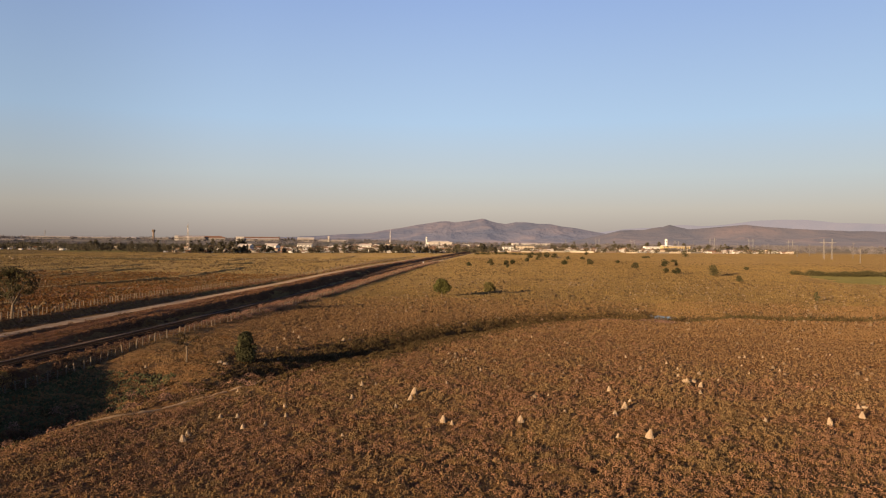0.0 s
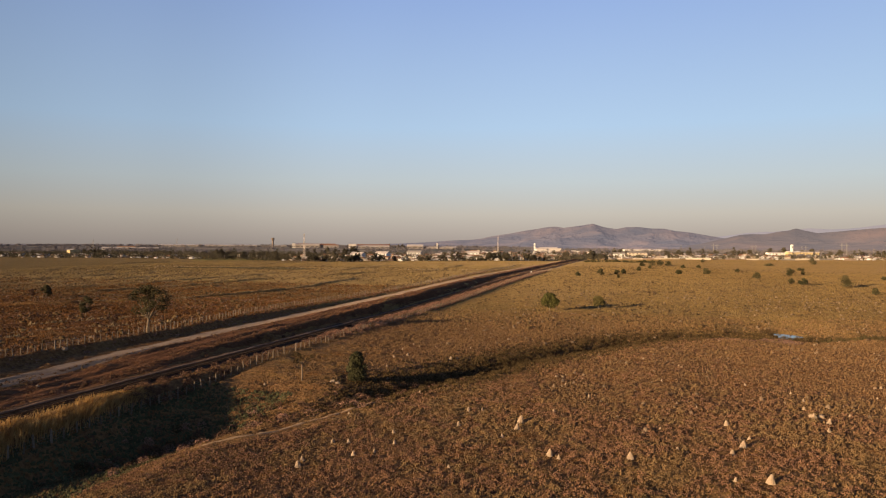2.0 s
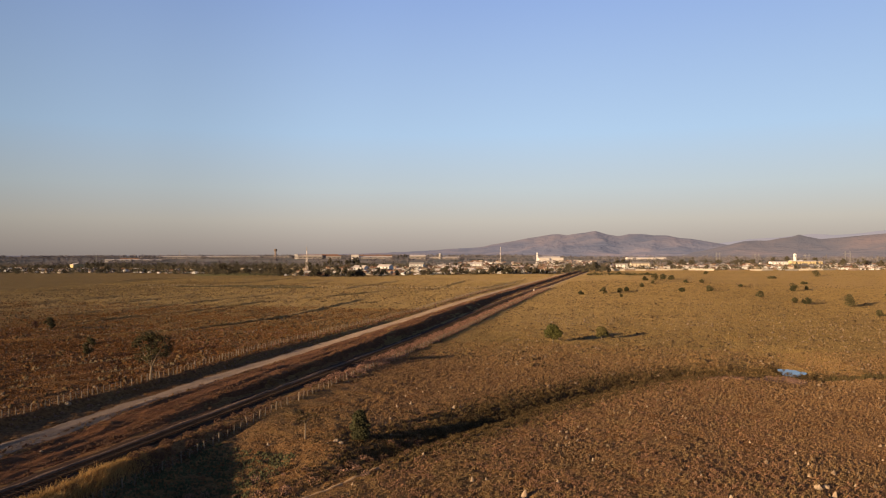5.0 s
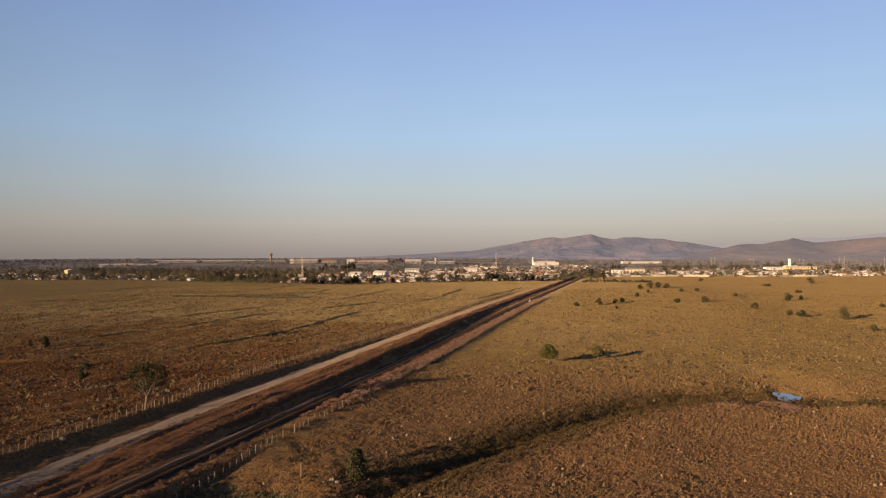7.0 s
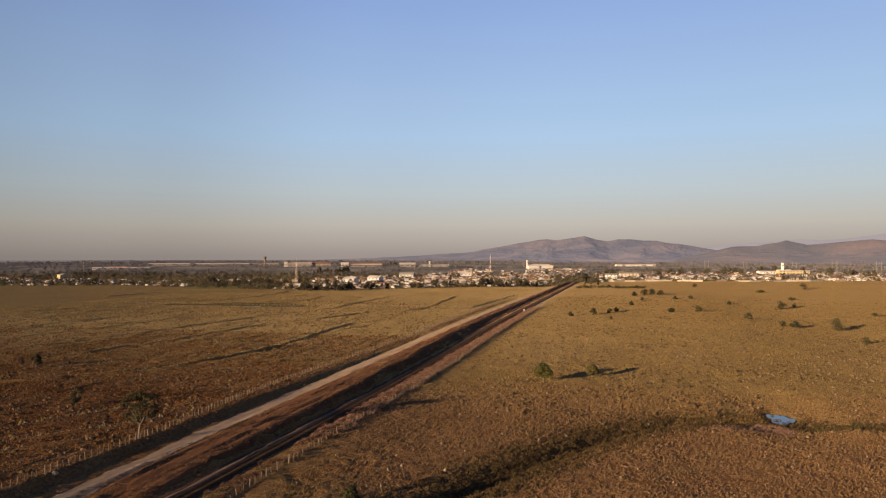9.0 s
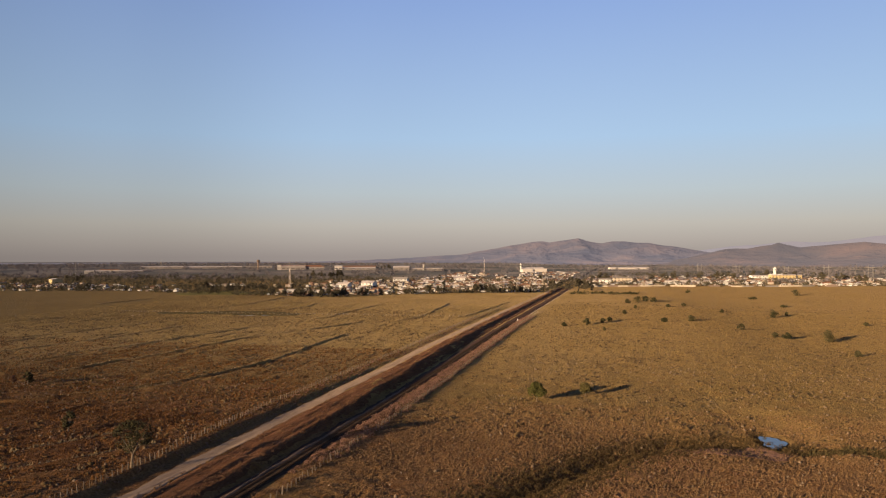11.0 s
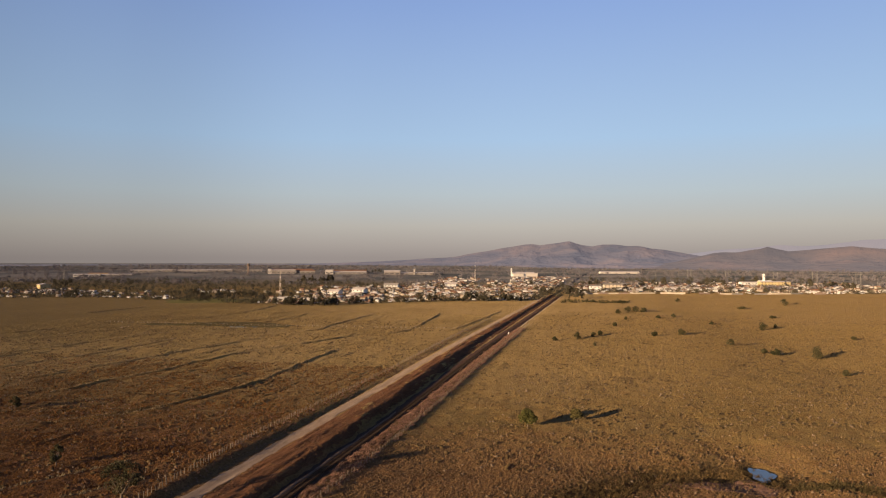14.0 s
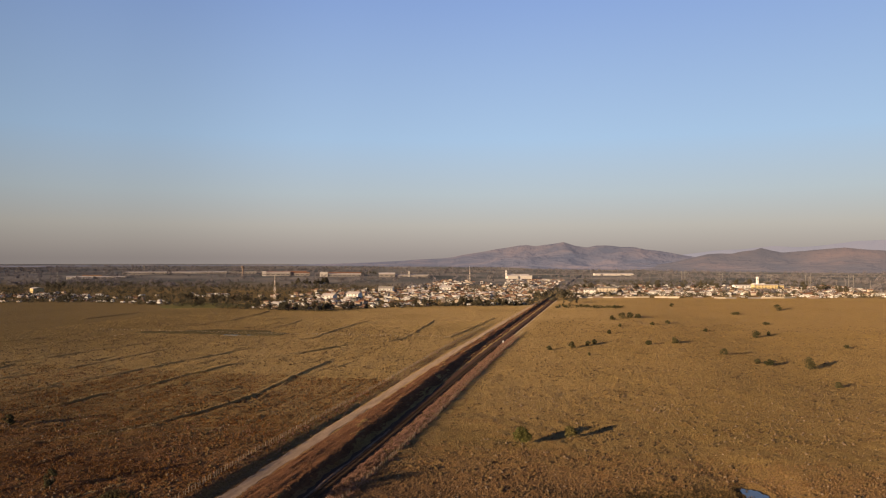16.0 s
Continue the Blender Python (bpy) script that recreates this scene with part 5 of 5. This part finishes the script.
def add_tower(root, x, y, w, h, mat, cap=None):
    bm = bmesh.new()
    box(bm, x - w / 2, y - w / 2, -1, x + w / 2, y + w / 2, h)
    box(bm, x - w / 2 - 0.15, y - w / 2 - 0.15, h, x + w / 2 + 0.15, y + w / 2 + 0.15, h + 0.8)
    t = part("tower", bm, mat, root)
    bm = bmesh.new()
    box(bm, x - w / 5, y - w / 2 - 0.08, h - 4.5, x + w / 5, y - w / 2 + 0.05, h - 1.5)
    part("belfry_opening", bm, M_GLASS, t)
    bm = bmesh.new()
    v = [bm.verts.new(c) for c in ((x - w / 2, y - w / 2, h + 0.8), (x + w / 2, y - w / 2, h + 0.8), (x + w / 2, y + w / 2, h + 0.8), (x - w / 2, y + w / 2, h + 0.8), (x, y, h + 0.8 + w * 0.5))]
    for i in range(4):
        bm.faces.new((v[i], v[(i + 1) % 4], v[4]))
    part("tower_roof", bm, cap or mat, t)


big = block("church", "church", "large white church hall with a square bell tower", -160, 1849, 58, 30, 7.5, M_WHITE, M_METAL, 12, 4, 1)
add_tower(big, -30, -12, 3.4, 20, M_WHITE)
for wx, wy, ww, wh in ((22, -19, 30, 8), (-12, -18, 26, 7)):
    bm = bmesh.new()
    box(bm, wx - ww / 2, wy - 5, -1, wx + ww / 2, wy + 5, wh)
    box(bm, wx - ww / 2 - 0.4, wy - 5.4, wh, wx + ww / 2 + 0.4, wy + 5.4, wh + 0.6)
    part("side_wing", bm, M_OFFICE, big)
low = block("church", "church", "white church with a tall slender tower behind the school", 350, 1428, 22, 14, 8, M_WHITE, M_WHITE, 12, 2, 1)
add_tower(low, -4, -5, 3.4, 21, M_WHITE)
block("school", "building", "low white building with rows of windows", 317, 1408, 30, 14, 7, M_WHITE, M_METAL, 12, 1.2, 2)
block("school", "building", "long pale yellow three-storey building", 360, 1400, 54, 14, 8.5, M_YELLOW, M_METAL, 12, 1.2, 3)
block("hall", "building", "yellow flat-fronted hall at the town edge", -833, 964, 24, 16, 8.5, M_YELLOW, M_METAL, -35, 1.5, 1)
block("hall", "building", "large white hall among the houses", -208, 1218, 20, 14, 6, M_WHITE, M_METAL, 8, 3, 2)
block("hall", "building", "large white house at the edge of the town", -304, 917, 18, 12, 6, M_WHITE, M_METAL, -10, 3, 2)
block("hall", "building", "white building with stepped fronts", -285, 965, 19, 13, 6.5, M_WHITE, M_METAL, -10, 3, 2)
block("hall", "building", "white two-storey building on the town edge", 44, 1176, 18, 12, 7, M_WHITE, M_FIBRE, 4, 2, 2)
block("hall", "building", "cream apartment building on the town edge", 72, 1222, 30, 14, 8, M_CREAM, M_FIBRE, 6, 2, 3)
block("hall", "building", "white hall with pale roof", -295, 1146, 24, 14, 6.5, M_WHITE, M_FIBRE, 6, 3, 2)


def works(x, y, turn, label, wings):
    """A factory of several wings: (offset along the front, setback, width, depth, height, roof rise, wall, roof)."""
    root = tagged(empty("factory", x, y, height(x, y), turn), label, "factory")
    for off, back, w, d, h, rise, wall, roof in wings:
        bm = bmesh.new()
        house_walls(bm, w, d, h, rise)
        bmesh.ops.translate(bm, vec=(off, back, 0), verts=bm.verts)
        hall = part("wing", bm, wall, root)
        bm = bmesh.new()
        gable(bm, w, d, h, rise, 0.6)
        bmesh.ops.translate(bm, vec=(off, back, 0), verts=bm.verts)
        part("roof", bm, roof, hall)
        n = max(2, int(w / 12))
        for k in range(n):
            cx = off - w / 2 + (k + 0.5) * w / n
            bm = bmesh.new()
            box(bm, cx - w / n * 0.36, back - d / 2 - 0.08, h * 0.3, cx + w / n * 0.36, back - d / 2 + 0.05, h * 0.3 + min(1.6, h * 0.3))
            part("window", bm, M_GLASS, hall)


works(-768, 1712, 24, "long white factory with a tall end block", [(-44, -4, 9, 16, 11.5, 0.6, M_OFFICE, M_METAL), (-8, 0, 62, 26, 9, 1.5, M_WORKS, M_METAL), (48, 6, 50, 26, 7, 2, M_WORKS, M_TILE), (10, 34, 110, 30, 9, 2.5, M_WORKS, M_TILE)])
works(-600, 1708, 20, "low pale factory with a white office block", [(-42, -6, 20, 18, 10, 1, M_OFFICE, M_METAL), (10, 0, 84, 24, 5, 1.5, M_WORKS, M_METAL), (8, 30, 90, 28, 7.5, 2.5, M_WORKS, M_TILE)])
works(-440, 1712, 16, "long low factory hall with a white front", [(-34, 0, 40, 24, 7.5, 3, M_WORKS, M_METAL), (28, 4, 84, 18, 4, 1.2, M_WORKS, M_METAL), (22, -6, 4, 4, 13, 1, M_OFFICE, M_METAL)])
works(-1180, 1530, 34, "low white warehouse among trees", [(-42, 0, 60, 22, 4.5, 1.2, M_OFFICE, M_METAL), (26, 4, 70, 22, 4, 1.2, M_WORKS, M_METAL), (-18, 26, 44, 20, 6.5, 1.5, M_YELLOW, M_TILE)])
works(-1120, 1790, 30, "very long pale warehouse far beyond the town", [(-90, 0, 120, 26, 5.5, 1.5, M_WORKS, M_METAL), (50, 4, 150, 26, 5, 1.5, M_WORKS, M_METAL), (170, 10, 80, 24, 4.5, 1.5, M_WORKS, M_FIBRE)])
block("factory", "factory", "long pale warehouse below the hills", 89, 2267, 120, 30, 5.5, M_OFFICE, M_METAL, 14, 2, 1)


def lattice(name, cat, label, x, y, h, base, bands, mats):
    """A tapering four-legged lattice mast with cross braces."""
    root = tagged(empty(name, x, y, height(x, y)), label, cat)

    def corner(i, z):
        w = base / 2 * (1 - 0.8 * z / h)
        return Vector((w * (1 if i in (0, 1) else -1), w * (1 if i in (0, 3) else -1), z))
    for b in range(bands):
        z0, z1 = h * b / bands, h * (b + 1) / bands
        for i in range(4):
            j = (i + 1) % 4
            for bar, a, c, r in (("leg", corner(i, z0), corner(i, z1), 0.11), ("brace", corner(i, z0), corner(j, z1), 0.055), ("brace", corner(j, z0), corner(i, z1), 0.055), ("strut", corner(i, z1), corner(j, z1), 0.055)):
                bm = bmesh.new()
                tube(bm, [a, c], [r, r], 4)
                part(bar, bm, mats[b % len(mats)], root)
    bm = bmesh.new()
    tube(bm, [(0, 0, h), (0, 0, h + 4)], [0.12, 0.05], 5)
    part("antenna", bm, mats[0], root)
    return root


lattice("radio_mast", "mast", "red and white lattice radio mast behind the pasture", -355, 853, 34, 2.8, 7, (M_CREAM, M_RED))
lattice("radio_mast", "mast", "red and white lattice radio mast in the town", -214, 1474, 36, 2.8, 7, (M_RED, M_CREAM))
lattice("radio_mast", "mast", "grey lattice radio mast on the western side", -1068, 1268, 28, 4, 6, (M_PYLON,))
lattice("radio_mast", "mast", "grey lattice radio mast far off", -1209, 1748, 24, 4, 5, (M_PYLON,))


def chimney():
    root = tagged(empty("water_tower", -861, 1677, height(-861, 1677)), "grey concrete water tower beside the factory", "water tower")
    bm = bmesh.new()
    tube(bm, [(0, 0, -1), (0, 0, 20)], [2.6, 2.2], 14)
    part("shaft", bm, M_GREY, root)
    bm = bmesh.new()
    tube(bm, [(0, 0, 20), (0, 0, 21.5), (0, 0, 26), (0, 0, 27)], [2.4, 4, 4, 3], 16)
    part("tank", bm, M_GREY, root)


chimney()


def pylon(x, y, h, turn):
    """Portal pylon: two lattice legs under a crossarm."""
    root = tagged(empty("power_pylon", x, y, height(x, y), turn), "grey steel portal power pylon", "pylon", "power pylons east of the town")
    for s in (-1, 1):
        bm = bmesh.new()
        for q in (-0.6, 0.6):
            tube(bm, [(s * 4 + q, 0, -0.5), (s * 4 + q * 0.4, 0, h)], [0.28, 0.22], 4)
        for k in range(6):
            z0, z1 = h * k / 6, h * (k + 1) / 6
            tube(bm, [(s * 4 - 0.55, 0, z0), (s * 4 + 0.5, 0, z1)], [0.14, 0.14], 4)
        part("leg", bm, M_PYLON, root)
    bm = bmesh.new()
    box(bm, -8, -0.25, h * 0.8, 8, 0.25, h * 0.8 + 0.45)
    part("crossarm", bm, M_PYLON, root)
    for s in (-7, 0, 7):
        bm = bmesh.new()
        tube(bm, [(s, 0, h * 0.8), (s, 0, h * 0.8 - 1.8)], [0.18, 0.18], 6)
        part("insulator", bm, M_GLASS, root)


for px, py, ph, turn in ((446, 1469, 26, -12), (539, 1529, 24, -14), (255, 1832, 22, -6), (340, 1813, 19, -8), (178, 1877, 18, 70), (435, 1750, 18, -10), (413, 840, 23, -22), (600, 1480, 22, -18)):
    pylon(px, py, ph, turn)


def pylon_poles():
    for x, y, h in ((548, 1452, 15), (520, 1500, 13), (470, 1560, 13), (465, 1029, 16), (404, 742, 14), (463, 893, 19), (412, 928, 15), (415, 1490, 20), (478, 1500, 15), (510, 1520, 14), (232, 1850, 16)):
        root = tagged(empty("power_pole", x, y, height(x, y)), "pale concrete power pole with a crossarm", "pole", "power poles east of the town")
        bm = bmesh.new()
        tube(bm, [(0, 0, -0.5), (0, 0, h)], [0.4, 0.25], 6)
        part("pole", bm, M_FIBRE, root)
        bm = bmesh.new()
        box(bm, -1.6, -0.12, h - 1.2, 1.6, 0.12, h - 0.95)
        part("crossarm", bm, M_GREY, root)


pylon_poles()

# boundary wall of the eastern quarter


def boundary_wall():
    root = tagged(empty("boundary_wall"), "long pale rendered wall along the edge of the pasture", "wall", kind="structure")
    rng = random.Random(97)
    x = 16.0
    while x < 372:
        n = rng.uniform(14, 22)
        bm = bmesh.new()
        y0, y1 = edge(x) - 2, edge(x + n) - 2
        z0 = min(height(x, y0), height(x + n, y1))
        h = rng.uniform(1.8, 2.6)
        for a, b in ((0, 1),):
            v = [bm.verts.new(c) for c in ((x, y0, z0 - 0.5), (x + n - 0.3, y1, z0 - 0.5), (x + n - 0.3, y1 + 0.3, z0 - 0.5), (x, y0 + 0.3, z0 - 0.5), (x, y0, z0 + h), (x + n - 0.3, y1, z0 + h), (x + n - 0.3, y1 + 0.3, z0 + h), (x, y0 + 0.3, z0 + h))]
            for f in ((4, 5, 6, 7), (0, 1, 5, 4), (1, 2, 6, 5), (2, 3, 7, 6), (3, 0, 4, 7)):
                bm.faces.new([v[i] for i in f])
        part("wall_panel", bm, rng.choice((M_CREAM, M_CREAM, M_GREY, M_FIBRE)), root)
        x += n if rng.random() > 0.2 else n + rng.uniform(6, 20)


boundary_wall()

# ---- trees of the town and the far woods ----


def build_town_trees():
    rng = random.Random(101)
    first = []
    for k in range(6):
        first.append(tree("town_tree", 0, 0, (8, 10, 7, 12, 9, 13)[k], (4.5, 5, 4, 4.5, 5, 3.6)[k], 110 + k, "dark green tree among the houses of the town", 0.15, 520, 0.66, M_LEAF_FAR, 12, 0, "round" if k < 5 else "cone", 0))
        first[-1]["group"] = "trees of the town"
    spots = []
    while len(spots) < 100:
        x = rng.uniform(-1000, 480)
        spots.append((x, edge(x) + rng.uniform(-6, 1) + (rng.random() ** 1.2) * 520))
    for _ in range(80):                       # hedge-like row on the edge west of the road
        x = rng.uniform(-330, -12)
        spots.append((x, edge(x) + rng.uniform(-4, 12)))
    for _ in range(22):
        spots.append((rng.uniform(-470, -350), rng.uniform(800, 860)))
    for _ in range(26):                       # grove before the factories
        spots.append((rng.uniform(-585, -510), rng.uniform(1380, 1420)))
    for _ in range(12):
        spots.append((rng.uniform(-610, -555), rng.uniform(1850, 1880)))
    for _ in range(22):                       # both sides of the line where it enters the town
        spots.append((rng.choice((rng.uniform(-34, -24), rng.uniform(6, 34))), rng.uniform(885, 1060)))
    for _ in range(46):                       # old trees behind the eastern houses
        x = rng.uniform(20, 480)
        spots.append((x, rng.uniform(1330, 1420) if not 270 < x < 400 else rng.uniform(1445, 1480)))
    for i, (x, y) in enumerate(spots):
        k = i % 6
        s = rng.uniform(0.6, 1.1) * (1.15 if y > 1375 and x < -500 else 1.25 if x > 0 and y > 1300 else 1)
        m = pose(x, y, height(x, y) - 0.1, 0, 0, rng.uniform(0, 360)) @ Matrix.Scale(s, 4)
        if i < 6:
            first[k].matrix_basis = m
        else:
            copy_thing(first[k], m)


build_town_trees()


def far_woods():
    rng = np.random.default_rng(120)
    n = 8200
    x = rng.uniform(-2600, 1900, n)
    y = 1250 + 2000 * rng.uniform(0, 1, n) ** 1.4
    keep = rng.uniform(0, 1, n) < 0.45 + 1.1 * vnoise(x, y * 2.5, 130, 121)
    x, y = x[keep], y[keep]
    r = rng.uniform(3, 6.5, len(x))
    cen = np.stack([x, y, terrain(x, y) + r * 0.55, r], -1)
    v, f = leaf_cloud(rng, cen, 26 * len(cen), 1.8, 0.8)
    tagged(mesh_object("far_woods", v, f, M_WOODS, False), "woods and hedgerows beyond the town, paled with haze", "woods", kind="stuff")


far_woods()


def town_greenery():
    rng = np.random.default_rng(125)
    n = 3300
    x = rng.uniform(-1150, 500, n)
    y = np.interp(x, EDGE_X, EDGE_Y) + rng.uniform(0, 1, n) ** 1.3 * 620
    keep = rng.uniform(0, 1, n) < np.where(x < -340, 0.95, 0.8)
    x, y = x[keep], y[keep]
    r = rng.uniform(1.8, 4.2, len(x))
    cen = np.stack([x, y, terrain(x, y) + r * 0.75, r], -1)
    v, f = leaf_cloud(rng, cen, 46 * len(cen), 0.8, 0.9)
    tagged(mesh_object("town_greenery", v, f, M_LEAF_FAR, False), "dark garden shrubs and trees among the houses", "shrubs", kind="stuff")


town_greenery()


def patch(name, cx, cy, rx, ry, mat, seed, label, lift=0.25):
    """A field of another crop, with a ragged outline."""
    a = np.linspace(0, 2 * np.pi, 90, endpoint=False)
    q = np.linspace(0, 1, 24)
    ga, gq = np.meshgrid(a, q)
    edge_r = 1 + 0.12 * np.sin(3 * ga + seed) + 0.08 * np.sin(7 * ga + 2 * seed)
    x, y = cx + rx * gq * edge_r * np.cos(ga), cy + ry * gq * edge_r * np.sin(ga)
    z = terrain(x, y) + relief(x, y) + lift * (gq < 0.97) - 0.4 * (gq >= 0.97)
    i = np.arange(89)
    rows = [np.stack([r * 90 + i, r * 90 + i + 1, (r + 1) * 90 + i + 1, (r + 1) * 90 + i], -1) for r in range(23)]
    rows += [np.array([[r * 90 + 89, r * 90, (r + 1) * 90, (r + 1) * 90 + 89]]) for r in range(23)]
    tagged(mesh_object(name, np.stack([x, y, z], -1).reshape(-1, 3), np.concatenate(rows), mat), label, "field", kind="structure")


patch("wet_meadow", -212, 500, 46, 17, M_MARSH, 3.0, "dark wet meadow round the flooded hollow", 0.2)
patch("wet_meadow", -262, 486, 30, 8, M_MARSH, 1.3, "dark wet meadow west of the flooded hollow", 0.2)
patch("mud", 101, 189, 14, 7, M_MUD, 4.0, "trampled reddish mud beside the pond", 0.12)
patch("crop_field", -405, 772, 62, 48, M_GREEN, 1.0, "strip of green crop before the town")
patch("crop_field", 290, 390, 60, 72, M_GREEN, 2.0, "green crop field in the eastern pasture")
rng = np.random.default_rng(130)
lumps("hedge", np.stack([rng.uniform(242, 340, 170), rng.uniform(448, 468, 170)], -1), 1.3, 2.9, 0.5, 80, M_LEAF_GREY, 131, "dense green hedge beside the crop field")

lumps("dry_brush", np.stack([rng.uniform(14, 92, 110), rng.uniform(838, 885, 110)], -1), 0.7, 1.9, 0.55, 40, M_LEAF_GREY, 132, "low grey brush at the edge of the pasture before the town")
